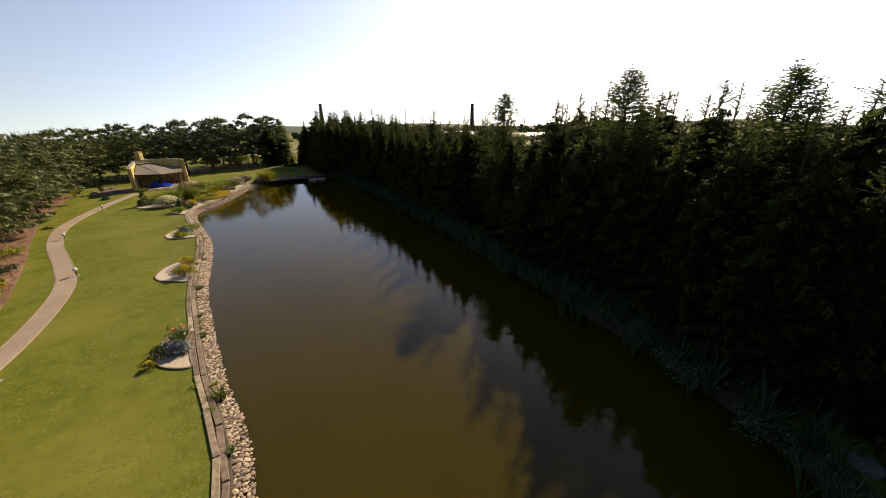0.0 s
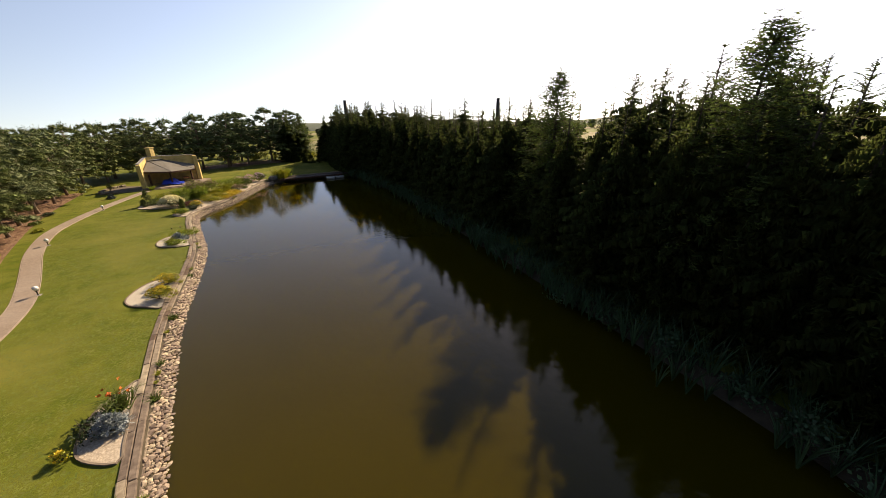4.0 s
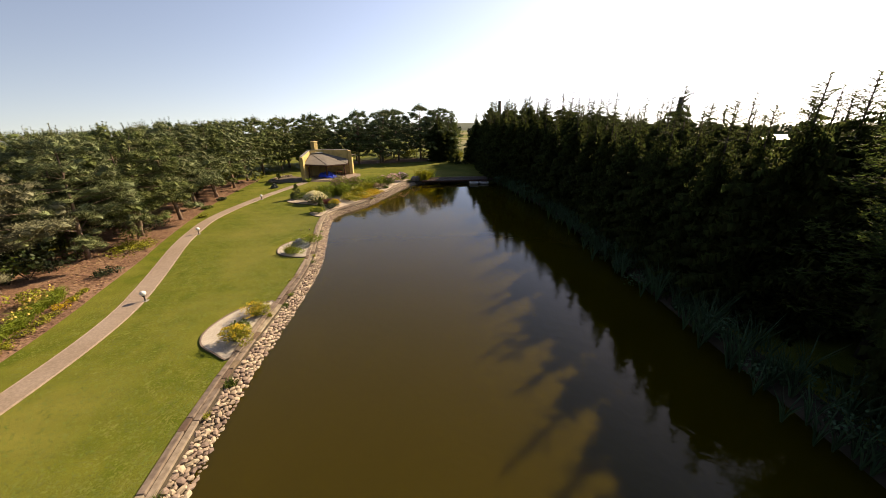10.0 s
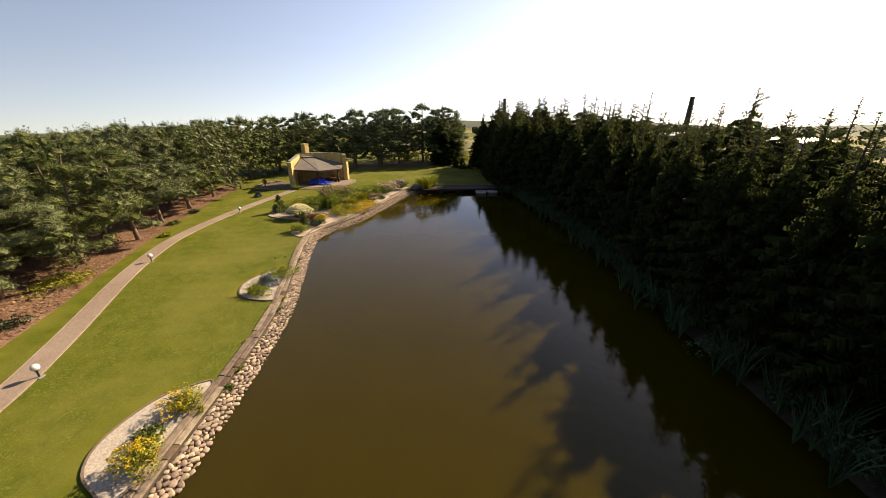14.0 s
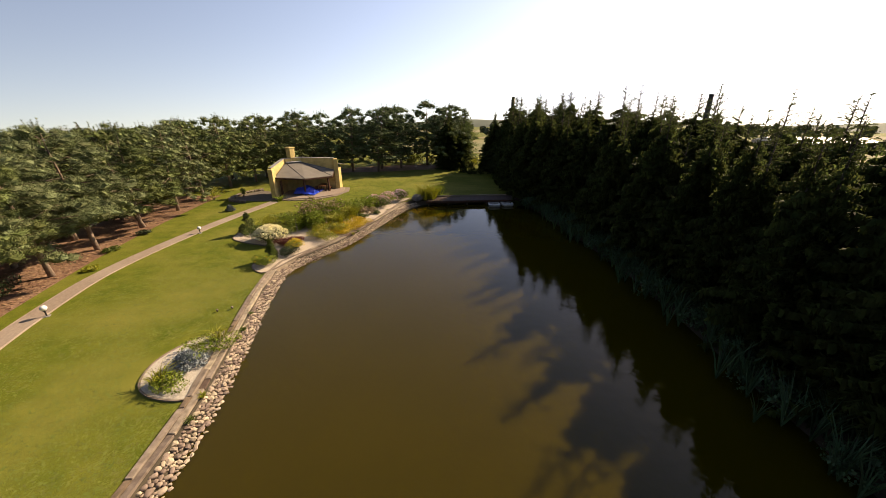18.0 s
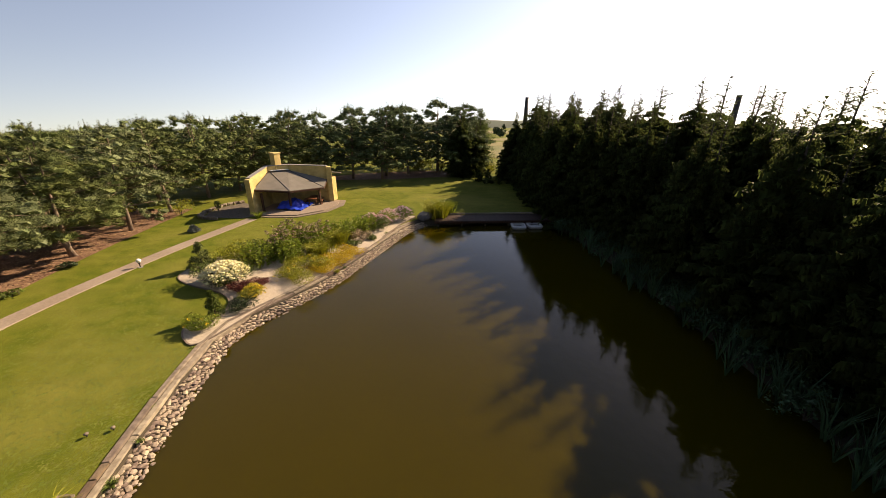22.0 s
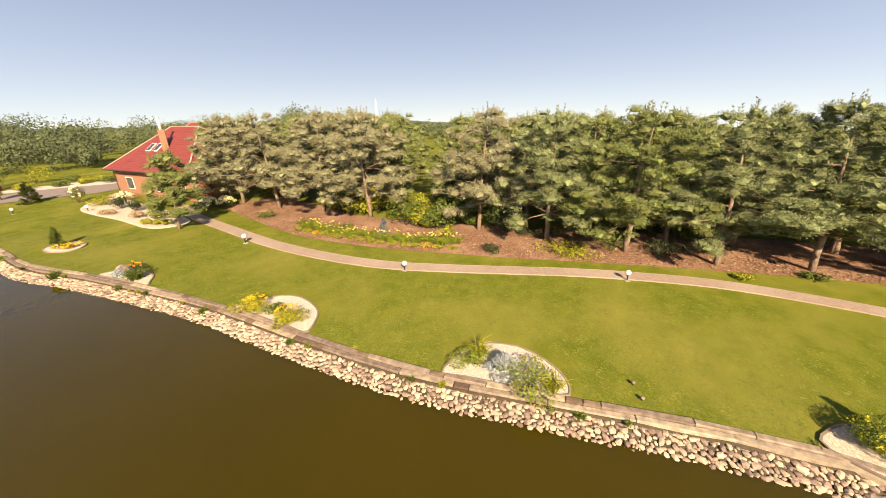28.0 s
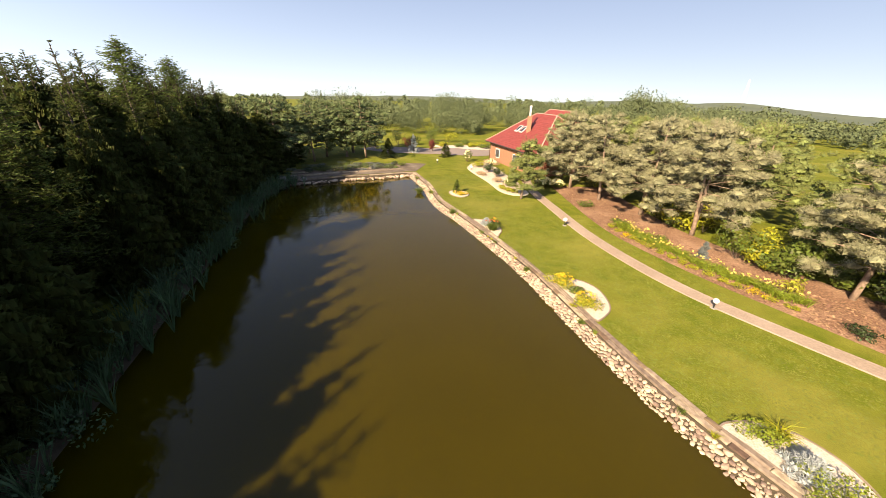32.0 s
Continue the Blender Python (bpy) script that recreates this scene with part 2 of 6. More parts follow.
# terrace paving with the pavilion's shade put into its dark colour
M["shaded_paving"] = mat("shaded_paving", (0.1394, 0.1123, 0.08856), (0.0902, 0.0738, 0.05904), 5, 0.85, 0.6, 30, grain=0.3)
M["deck"] = mat("deck_boards", (0.052, 0.027, 0.021), (0.030, 0.017, 0.0135), 5, 0.7, 0.5, 40, vary=0.25)
M["white_plastic"] = mat("white_plastic", (0.6068, 0.6068, 0.5904), (0.4016, 0.4081, 0.4016), 3, 0.35)
M["slope_soil"] = mat("slope_soil", (0.118, 0.092, 0.070), (0.068, 0.054, 0.042), 4, 0.95, 1.0, 14, (0.15, 0.125, 0.10), 0.6, grain=0.4)
M["boat_plastic"] = mat("boat_plastic", (0.52, 0.53, 0.52), (0.38, 0.39, 0.385), 3, 0.4, 0.1, 20)
M["globe"] = mat("opal_globe", (0.7052, 0.7052, 0.6888), (0.656, 0.656, 0.6396), 6, 0.25, spec=0.5)
M["dark_metal"] = mat("dark_metal", (0.03239, 0.03239, 0.03239), (0.02271, 0.02271, 0.02271), 8, 0.5)
M["roof_red"] = mat("red_roof_tiles", (0.168, 0.036, 0.033), (0.128, 0.028, 0.026), 3, 0.6, 0.4, 20)
M["ridge_cap"] = mat("ridge_caps", (0.3563, 0.2462, 0.2073), (0.2915, 0.1943, 0.1555), 5, 0.7)
M["brick"] = mat("orange_brick", (0.2397, 0.1199, 0.07454), (0.1943, 0.09717, 0.0583), 7, 0.85, 0.5, 30)
M["concrete"] = mat("concrete", (0.2591, 0.2526, 0.2397), (0.2073, 0.2008, 0.1943), 2, 0.9, 0.4, 20)
M["glass"] = mat("window_glass", (0.05182, 0.0583, 0.06478), (0.03887, 0.04535, 0.05182), 2, 0.08, spec=0.8)

# faint mowing stripes in the lawn
gnt = M["grass"].node_tree
gbs = gnt.nodes["Principled BSDF"]
gsrc = gbs.inputs["Base Color"].links[0].from_socket
gmap = gnt.nodes.new("ShaderNodeMapping")
gmap.inputs["Rotation"].default_value = (0, 0, radians(58))
gwave = gnt.nodes.new("ShaderNodeTexWave")
gwave.inputs["Scale"].default_value, gwave.inputs["Distortion"].default_value, gwave.inputs["Detail Scale"].default_value = 0.28, 2.5, 0.15
grng = gnt.nodes.new("ShaderNodeMapRange")
grng.inputs["To Min"].default_value, grng.inputs["To Max"].default_value = 0.965, 1.035
ghsv = gnt.nodes.new("ShaderNodeHueSaturation")
gnt.links.new(gnt.nodes.new("ShaderNodeNewGeometry").outputs["Position"], gmap.inputs["Vector"])
gnt.links.new(gmap.outputs["Vector"], gwave.inputs["Vector"])
gnt.links.new(gwave.outputs["Fac"], grng.inputs["Value"])
gnt.links.new(grng.outputs["Result"], ghsv.inputs["Value"])
gnt.links.new(gsrc, ghsv.inputs["Color"])
gnt.links.new(ghsv.outputs["Color"], gbs.inputs["Base Color"])

# murky pond water: silt-brown body under a glossy, faintly rippled skin
M["water"] = mat("pond_water", (0.0340, 0.0254, 0.0006), (0.0303, 0.0226, 0.0005), 0.12, 0.03, spec=0.5)
wnt = M["water"].node_tree
wbs = wnt.nodes["Principled BSDF"]
wbs.inputs["IOR"].default_value = 1.33
wbs.subsurface_method = "BURLEY"
wbs.inputs["Subsurface Weight"].default_value = 1.0
wbs.inputs["Subsurface Radius"].default_value = (1.0, 0.9, 0.5)
wbs.inputs["Subsurface Scale"].default_value = 0.5
wgeo = wnt.nodes.new("ShaderNodeNewGeometry")
wnz = wnt.nodes.new("ShaderNodeTexNoise")
wnz.inputs["Scale"].default_value, wnz.inputs["Detail"].default_value = 2.6, 3.0
wbp = wnt.nodes.new("ShaderNodeBump")
wbp.inputs["Strength"].default_value, wbp.inputs["Distance"].default_value = 0.12, 0.05
wnt.links.new(wgeo.outputs["Position"], wnz.inputs["Vector"])
wnt.links.new(wnz.outputs["Fac"], wbp.inputs["Height"])
wnt.links.new(wbp.outputs["Normal"], wbs.inputs["Normal"])

# ---- tools ----
R = random.Random(7)


def mesh_of(name, verts, faces, material=None, smooth=False):
    me = bpy.data.meshes.new(name)
    me.from_pydata([tuple(map(float, v)) for v in verts], [], [tuple(map(int, f)) for f in faces])
    if material:
        me.materials.append(M[material])
    if smooth:
        me.shade_smooth()
    return me


def bm_mesh(name, bm, material, smooth=False):
    me = bpy.data.meshes.new(name)
    bm.to_mesh(me)
    bm.free()
    me.materials.append(M[material])
    if smooth:
        me.shade_smooth()
    return me


def part(name, data, parent, m=None, label="", kind=""):
    ob = new(name, data)
    ob.parent = parent
    if m is not None:
        ob.matrix_basis = m
    return tagged(ob, label=label, kind=kind)


def thing(name, label, category, m=None, data=None, group="", kind=""):
    ob = new(name, data)
    if m is not None:
        ob.matrix_basis = m
    return tagged(ob, label, category, group, kind)


def box(sx, sy, sz, bevel=0.0, centre=(0, 0, 0)):
    bm = bmesh.new()
    bmesh.ops.create_cube(bm, size=1)
    for v in bm.verts:
        v.co = Vector((v.co.x * sx, v.co.y * sy, v.co.z * sz)) + Vector(centre)
    if bevel:
        bmesh.ops.bevel(bm, geom=bm.edges[:], offset=bevel, segments=1, affect="EDGES")
    return bm


def tube(points, radii, sides=7):
    """Vertices and faces of a tapered tube along points."""
    vs, fs = [], []
    pts = [Vector(p) for p in points]
    for i, p in enumerate(pts):
        d = (pts[min(i + 1, len(pts) - 1)] - pts[max(i - 1, 0)]).normalized()
        side = d.cross(Vector((0.3, 0.9, 0.1))).normalized()
        up = d.cross(side)
        for k in range(sides):
            a = 2 * math.pi * k / sides
            vs.append(p + (side * math.cos(a) + up * math.sin(a)) * radii[i])
    for i in range(len(pts) - 1):
        for k in range(sides):
            a, b = i * sides + k, i * sides + (k + 1) % sides
            fs.append((a, b, b + sides, a + sides))
    fs.append(tuple(range(sides))[::-1])
    fs.append(tuple(range(len(vs) - sides, len(vs))))
    return vs, fs


def join(*pieces):
    vs, fs = [], []
    for v, f in pieces:
        o = len(vs)
        vs += list(v)
        fs += [tuple(i + o for i in q) for q in f]
    return vs, fs


def spline(points, step=0.5, closed=False):
    """Evenly spaced points on a smooth curve through the given ones."""
    p = [np.array(q, float) for q in points]
    n = len(p)
    out = []
    for i in range(n if closed else n - 1):
        a, b = p[i], p[(i + 1) % n]
        z = p[i - 1] if (i > 0 or closed) else 2 * a - b
        e = p[(i + 2) % n] if (i + 2 < n or closed) else 2 * b - a
        for k in range(12):
            t = k / 12
            out.append(0.5 * (2 * a + (b - z) * t + (2 * z - 5 * a + 4 * b - e) * t * t + (3 * a - z - 3 * b + e) * t ** 3))
    out.append(p[0] if closed else p[-1])
    out = np.array(out)
    s = np.r_[0, np.cumsum(np.linalg.norm(np.diff(out, axis=0), axis=1))]
    m = max(2, int(s[-1] / step))
    q = np.linspace(0, s[-1], m + 1)
    line = np.stack([np.interp(q, s, out[:, 0]), np.interp(q, s, out[:, 1])], 1)
    return line[:-1] if closed else line


def normals(line, closed=False):
    """Unit normals to the right of the way."""
    if closed:
        d = np.roll(line, -1, 0) - np.roll(line, 1, 0)
    else:
        d = np.gradient(line, axis=0)
    d /= np.linalg.norm(d, axis=1, keepdims=True)
    return np.stack([d[:, 1], -d[:, 0]], 1)


def ribbon(line, offsets, heights, closed=False):
    """A strip along a line; offsets to its right and heights give its cross-section."""
    nn = normals(line, closed)
    vs, fs, w, n = [], [], len(offsets), len(line)
    for p, q in zip(line, nn):
        for o, h in zip(offsets, heights):
            vs.append((p[0] + q[0] * o, p[1] + q[1] * o, h))
    for i in range(n if closed else n - 1):
        j = (i + 1) % n
        for k in range(w - 1):
            fs.append((i * w + k, i * w + k + 1, j * w + k + 1, j * w + k))
    return vs, fs


def filled(loops, z):
    """A flat face between the loops (an outer one and holes)."""
    bm = bmesh.new()
    edges = []
    for loop in loops:
        vv = [bm.verts.new((x, y, z)) for x, y in loop]
        edges += [bm.edges.new((vv[i], vv[(i + 1) % len(vv)])) for i in range(len(vv))]
    bmesh.ops.triangle_fill(bm, use_beauty=True, use_dissolve=False, edges=edges)
    for f in bm.faces:
        if f.normal.z < 0:
            f.normal_flip()
    return bm


def inside(p, loop):
    x, y = p
    hit, n = False, len(loop)
    for i in range(n):
        (x1, y1), (x2, y2) = loop[i], loop[i - 1]
        if (y1 > y) != (y2 > y) and x < (x2 - x1) * (y - y1) / (y2 - y1) + x1:
            hit = not hit
    return hit


def blades(rng, base, n, length, width, spread, lift=0.35, bend=0.0):
    """Thin pointed leaves that radiate from a base point: lists of vertices and faces."""
    vs, fs = [], []
    for _ in range(n):
        a = rng.uniform(0, 2 * math.pi)
        d = Vector((math.cos(a) * spread, math.sin(a) * spread, lift + rng.uniform(-0.3, 0.5))).normalized()
        side = d.cross(Vector((rng.uniform(-1, 1), rng.uniform(-1, 1), rng.uniform(-1, 1)))).normalized() * width * 0.5
        l = length * rng.uniform(0.7, 1.25)
        b = Vector(base)
        o = len(vs)
        if bend:
            mid = b + d * l * 0.55
            tip = mid + Vector((d.x, d.y, d.z - bend)).normalized() * l * 0.5
            vs += [b - side, b + side, mid + side * 0.8, mid - side * 0.8, tip]
            fs += [(o, o + 1, o + 2, o + 3), (o + 3, o + 2, o + 4)]
        else:
            vs += [b - side, b + side, b + d * l]
            fs.append((o, o + 1, o + 2))
    return vs, fs


def leaves(rng, centre, radii, n, size, flat=0.0):
    """Loose pointed leaves spread through an ellipsoid, denser to its rim."""
    vs, fs = [], []
    c = Vector(centre)
    for _ in range(n):
        d = Vector((rng.gauss(0, 1), rng.gauss(0, 1), rng.gauss(0, 1))).normalized()
        r = rng.uniform(0.35, 1.0) ** 0.5
        p = c + Vector((d.x * radii[0], d.y * radii[1], d.z * radii[2])) * r
        u = Vector((rng.gauss(0, 1), rng.gauss(0, 1), rng.gauss(0, 1) * (1 - flat))).normalized()
        w = u.cross(d + Vector((0.01, 0.02, 0.9 * flat))).normalized()
        s = size * rng.uniform(0.6, 1.3)
        o = len(vs)
        vs += [p - u * s * 0.5, p + w * s * 0.32, p + u * s * 0.5, p - w * s * 0.32]
        fs.append((o, o + 1, o + 2, o + 3))
    return vs, fs

# ---- the large structure ----
WALL = spline([(-0.5, -3.3), (-4.0, 2.0), (-6.8, 7.6), (-9.7, 11.3), (-12.4, 15.1), (-15.7, 20.0), (-18.3, 24.6), (-20.6, 28.4),
               (-22.6, 31.0), (-24.6, 33.3), (-26.7, 35.7), (-28.7, 38.6), (-28.8, 41.4), (-28.8, 44.3), (-29.3, 47.5),
               (-30.0, 51.3), (-30.6, 54.8), (-30.2, 57.6)], 0.5)
WALL = WALL - normals(WALL) * np.interp(WALL[:, 1], (0, 10, 18, 32, 40, 60), (0.1, 0.25, 0.5, 0.5, 0.3, 0.3))[:, None]
BANK = spline([(-30.2, 57.6), (-29.0, 58.7), (-25.5, 61.3), (-21.0, 64.4), (-18.6, 62.9), (-13.0, 55.8), (-7.7, 48.0), (-3.3, 39.7), (0.7, 32.1), (4.3, 25.2), (7.7, 18.7), (10.6, 12.7), (12.0, 7.8), (11.6, 5.4)], 0.8)
HEAD = spline([(11.6, 5.4), (9.6, 4.1), (7.0, 1.6), (4.4, 0.0), (2.4, -1.4), (0.5, -3.1), (-0.5, -3.3)], 0.5)
POND = np.vstack([WALL[:-1], BANK[:-1], HEAD[:-1]])
WATER_Z = -0.45

CX, CY = -14.0, 20.0


def gz(x, y):
    """Height of the land: level in the garden, lowered beyond it so the horizon fits the camera's view."""
    r = math.hypot(x - CX, y - CY)
    west = 1 + 0.9 * max(0.0, CX - x) / max(r, 1.0)
    return -0.026 * west * max(0.0, r - 84) ** 2 / (max(0.0, r - 84) + 40)


RINGS = (84, 100, 125, 160, 220, 320, 500, 900, 1600, 3000)
SEG = 72
bm = filled([[(CX + 84 * math.cos(2 * math.pi * k / SEG), CY + 84 * math.sin(2 * math.pi * k / SEG)) for k in range(SEG)], POND], 0.0)
rim = sorted((q for q in bm.verts if abs(math.hypot(q.co.x - CX, q.co.y - CY) - 84) < 1e-3), key=lambda q: math.atan2(q.co.y - CY, q.co.x - CX))
for r in RINGS[1:]:
    nxt = []
    for q in rim:
        d = (q.co.xy - Vector((CX, CY))).normalized()
        x, y = CX + d.x * r, CY + d.y * r
        nxt.append(bm.verts.new((x, y, gz(x, y))))
    for k in range(SEG):
        bm.faces.new((rim[k], nxt[k], nxt[(k + 1) % SEG], rim[(k + 1) % SEG]))
    rim = nxt
ground = thing("ground", "mown green lawn and meadow with paler worn patches", "lawn", data=bm_mesh("ground", bm, "grass"), kind="structure")
v, f = ribbon(POND, (0.0, 0.42, 0.46, 1.5), (0.0, -0.08, -0.16, -0.90), True)
thing("pond_bank", "muddy sloping bank down to the pond", "bank", data=mesh_of("pond_bank", v, f, "mud"), kind="structure")
pond_inner = POND + normals(POND, True) * 0.5
water = thing("pond_water", "still murky brown-green pond water mirroring sky and trees", "water",
              data=bm_mesh("pond_water", filled([pond_inner], WATER_Z), "water"), kind="structure")

# footpath with edging
PATH = spline([(-14.4, -4.0), (-15.4, 1.2), (-17.5, 7.1), (-19.6, 12.6), (-21.9, 16.9), (-24.2, 20.1), (-26.7, 22.5), (-29.4, 24.8), (-32.1, 27.1),
               (-34.4, 29.4), (-36.6, 32.0), (-38.3, 35.0), (-39.9, 38.7), (-41.3, 42.5), (-42.5, 46.4), (-43.4, 49.5)], 0.5)
v, f = ribbon(PATH, (-0.48, -0.46, 0.46, 0.48), (-0.05, 0.025, 0.025, -0.05))
path_ob = thing("footpath", "narrow pinkish-grey paved garden path across the lawn", "path", data=mesh_of("footpath", v, f, "paving"), kind="structure")
nn = normals(PATH)
edging = bm_mesh("edging_stone", box(0.05, 1.02, 0.12, 0.012), "paving")
for side in (-0.506, 0.506):
    for i in range(0, len(PATH) - 2, 2):
        p, q = PATH[i] + nn[i] * side, PATH[i + 2] + nn[i + 2] * side
        c = (p + q) / 2
        part("edging_stone", edging, path_ob, pose(c[0], c[1], -0.04, 0, 0, math.degrees(math.atan2(q[1] - p[1], q[0] - p[0])) - 90))

# bark-mulch ground under the pines
BARK_FRONT = spline([(-17.4, -1.4), (-19.2, 5.2), (-21.2, 11.4), (-23.4, 15.2), (-25.8, 18.4), (-28.4, 21.2), (-31.0, 24.0), (-34.0, 26.9),
                     (-37.0, 30.0), (-39.8, 33.0), (-42.8, 36.5), (-45.6, 40.2), (-48.4, 44.2), (-51.4, 48.6)], 0.6)
BARK_BACK = BARK_FRONT[::-1] - normals(BARK_FRONT)[::-1] * 6.0
BARK = np.vstack([BARK_FRONT, BARK_BACK])
thing("bark_bed", "reddish-brown bark mulch under a row of pines", "mulch bed", data=bm_mesh("bark_bed", filled([BARK], 0.02), "bark"), kind="structure")

# dry fields and a driveway beyond the garden
def field_mesh(name, cx, cy, rx, ry, rot, m):
    """A patch of land draped over the ground sheet."""
    bm = bmesh.new()
    bmesh.ops.create_grid(bm, x_segments=30, y_segments=30, size=1.0)
    c, s_ = math.cos(radians(rot)), math.sin(radians(rot))
    for q in bm.verts:
        x, y = cx + q.co.x * rx * c - q.co.y * ry * s_, cy + q.co.x * rx * s_ + q.co.y * ry * c
        q.co = Vector((x, y, gz(x, y) + 0.10))
    return bm_mesh(name, bm, m)


for label, cx, cy, rx, ry, rot, m in (("pale dry field beyond the garden trees", 40, 170, 110, 42, -20, "dry_field"), ("ploughed pale strip far beyond the trees", -60, 330, 200, 60, 8, "dry_field"),
                                      ("dry golden field beyond the far lawn", -16, 122, 52, 26, -16, "dry_field"), ("pale mown field behind the pine row", -150, 20, 50, 60, 20, "dry_field"), ("pale field far behind the pines", -280, 130, 60, 120, 30, "dry_field")):
    thing("field", label, "field", data=field_mesh("field", cx, cy, rx, ry, rot, m), kind="structure")
thing("driveway", "grey block-paved driveway by the house", "driveway", data=bm_mesh("driveway", filled([[(-9.5, -20), (-6.4, -17.5), (0.5, -17.0), (8, -15.5), (14, -17), (13, -21), (3, -22.5), (-4, -27), (-8, -32), (-14, -33), (-12, -25)]], 0.03), "asphalt"), kind="structure")

# ---- trees ----
def ball(sub):
    bm = bmesh.new()
    bmesh.ops.create_icosphere(bm, subdivisions=sub, radius=1)
    out = [q.co.copy() for q in bm.verts], [tuple(q.index for q in f.verts) for f in bm.faces]
    bm.free()
    return out


BALLS = {True: ball(1), False: ball(1)}


def puff(rng, c, rad, n, length, width, fine, flat=0.8):
    """A rounded tuft: a dense lumpy core with short needle sprays that point outward and up."""
    bv, bf = BALLS[fine]
    k = Vector((rng.random() * 9, rng.random() * 9, 0))
    vs = [c + Vector((q.x, q.y, q.z * flat)) * rad * (0.56 + 0.6 * noise.noise(q * 1.9 + k)) for q in bv]
    fs = list(bf)
    for _ in range(n):
        d = Vector((rng.gauss(0, 1), rng.gauss(0, 1), rng.gauss(0.35, 0.9))).normalized()
        p = c + Vector((d.x * rad, d.y * rad, d.z * rad * flat)) * rng.uniform(0.45, 1.0)
        u = (d + Vector((rng.gauss(0, 0.4), rng.gauss(0, 0.4), 0.4 + rng.gauss(0, 0.4)))).normalized()
        w = u.cross(d + Vector((rng.gauss(0, 0.8), rng.gauss(0, 0.8), rng.gauss(0, 0.8)))).normalized() * width * 0.5
        o = len(vs)
        vs += [p - w, p + w, p + u * length * rng.uniform(0.7, 1.3)]
        fs.append((o, o + 1, o + 2))
    return vs, fs


def pine_mesh(rng, h, r, lean=0.0, stems=1, fine=True):
    """Trunk with limbs, and a broad crown of rounded needle tufts on whorled boughs."""
    wood, needles = [], []
    length, width, per = (0.092, 0.032, 90) if fine else (0.12, 0.050, 30)
    for s in range(stems):
        a0 = rng.uniform(0, 6.28)
        off = Vector((math.cos(a0), math.sin(a0), 0)) * (lean * h + 0.1 * s * h)
        pts = [off * (t ** 1.2) + Vector((rng.gauss(0, 0.03), rng.gauss(0, 0.03), h * 0.95 * t)) for t in (0, 0.12, 0.25, 0.45, 0.65, 0.85, 1.0)]
        pts[0] = Vector((0.12 * s, 0.1 * s, -0.1))
        wood.append(tube(pts, [h * k for k in (0.021, 0.018, 0.016, 0.012, 0.008, 0.005, 0.002)], 8))
        levels = 9
        for i in range(levels):
            t = 0.25 + 0.69 * i / (levels - 1)
            base = off * (t ** 1.2) + Vector((0, 0, h * 0.95 * t))
            reach = r * max(0.05, 1.0 - max(0, t - 0.38) / 0.62) ** 0.52 * (0.78 + 0.22 * min(1, (t - 0.2) / 0.2))
            n = 5 if t < 0.8 else 4
            if stems > 1:
                n -= 2
            a = rng.uniform(0, 6.28)
            for b in range(n):
                a += 2 * math.pi / n * rng.uniform(0.75, 1.25)
                l = max(0.3, reach * rng.uniform(0.78, 1.1))
                d = Vector((math.cos(a), math.sin(a), rng.uniform(-0.18, 0.36) + 0.5 * max(0, t - 0.6)))
                tip = base + d * l
                wood.append(tube([base, base + d * l * 0.5 + Vector((0, 0, 0.06)), tip], [0.006 * h * (1.15 - t), 0.004 * h * (1.15 - t), 0.004], 4))
                side = Vector((-d.y, d.x, 0))
                for c in range(max(1, int(l * (2.5 if fine else 1.9) + 0.6))):
                    u = max(0.2, 1.02 - abs(rng.gauss(0, 0.45))) if c else 1.0
                    ctr = base + d * l * u + side * rng.gauss(0, 0.19) * l * 0.8 + Vector((0, 0, rng.gauss(0.08, 0.17)))
                    rad = rng.uniform(0.30, 0.56)
                    needles.append(puff(rng, ctr, rad, int(per * rad * rad / 0.08), length, width, fine, 0.58))
        # leading shoots
        for q in range(11):
            a, k = rng.uniform(0, 6.28), rng.uniform(0, 1.3)
            top = off + Vector((math.cos(a) * k, math.sin(a) * k, h * (0.96 - 0.055 * k)))
            tip = top + Vector((math.cos(a) * 0.12, math.sin(a) * 0.12, rng.uniform(0.35, 0.75)))
            needles.append(puff(rng, top + Vector((0, 0, 0.1)), rng.uniform(0.22, 0.34), 60 if fine else 22, length, width, fine, 0.9))
            wood.append(tube([top, tip], [0.012, 0.004], 4))
            for z in range(4):
                needles.append(blades(rng, top.lerp(tip, 0.25 * (z + 1)), 6 if fine else 3, 0.15, 0.045, 0.8, 0.8))
    return join(*wood), join(*needles)


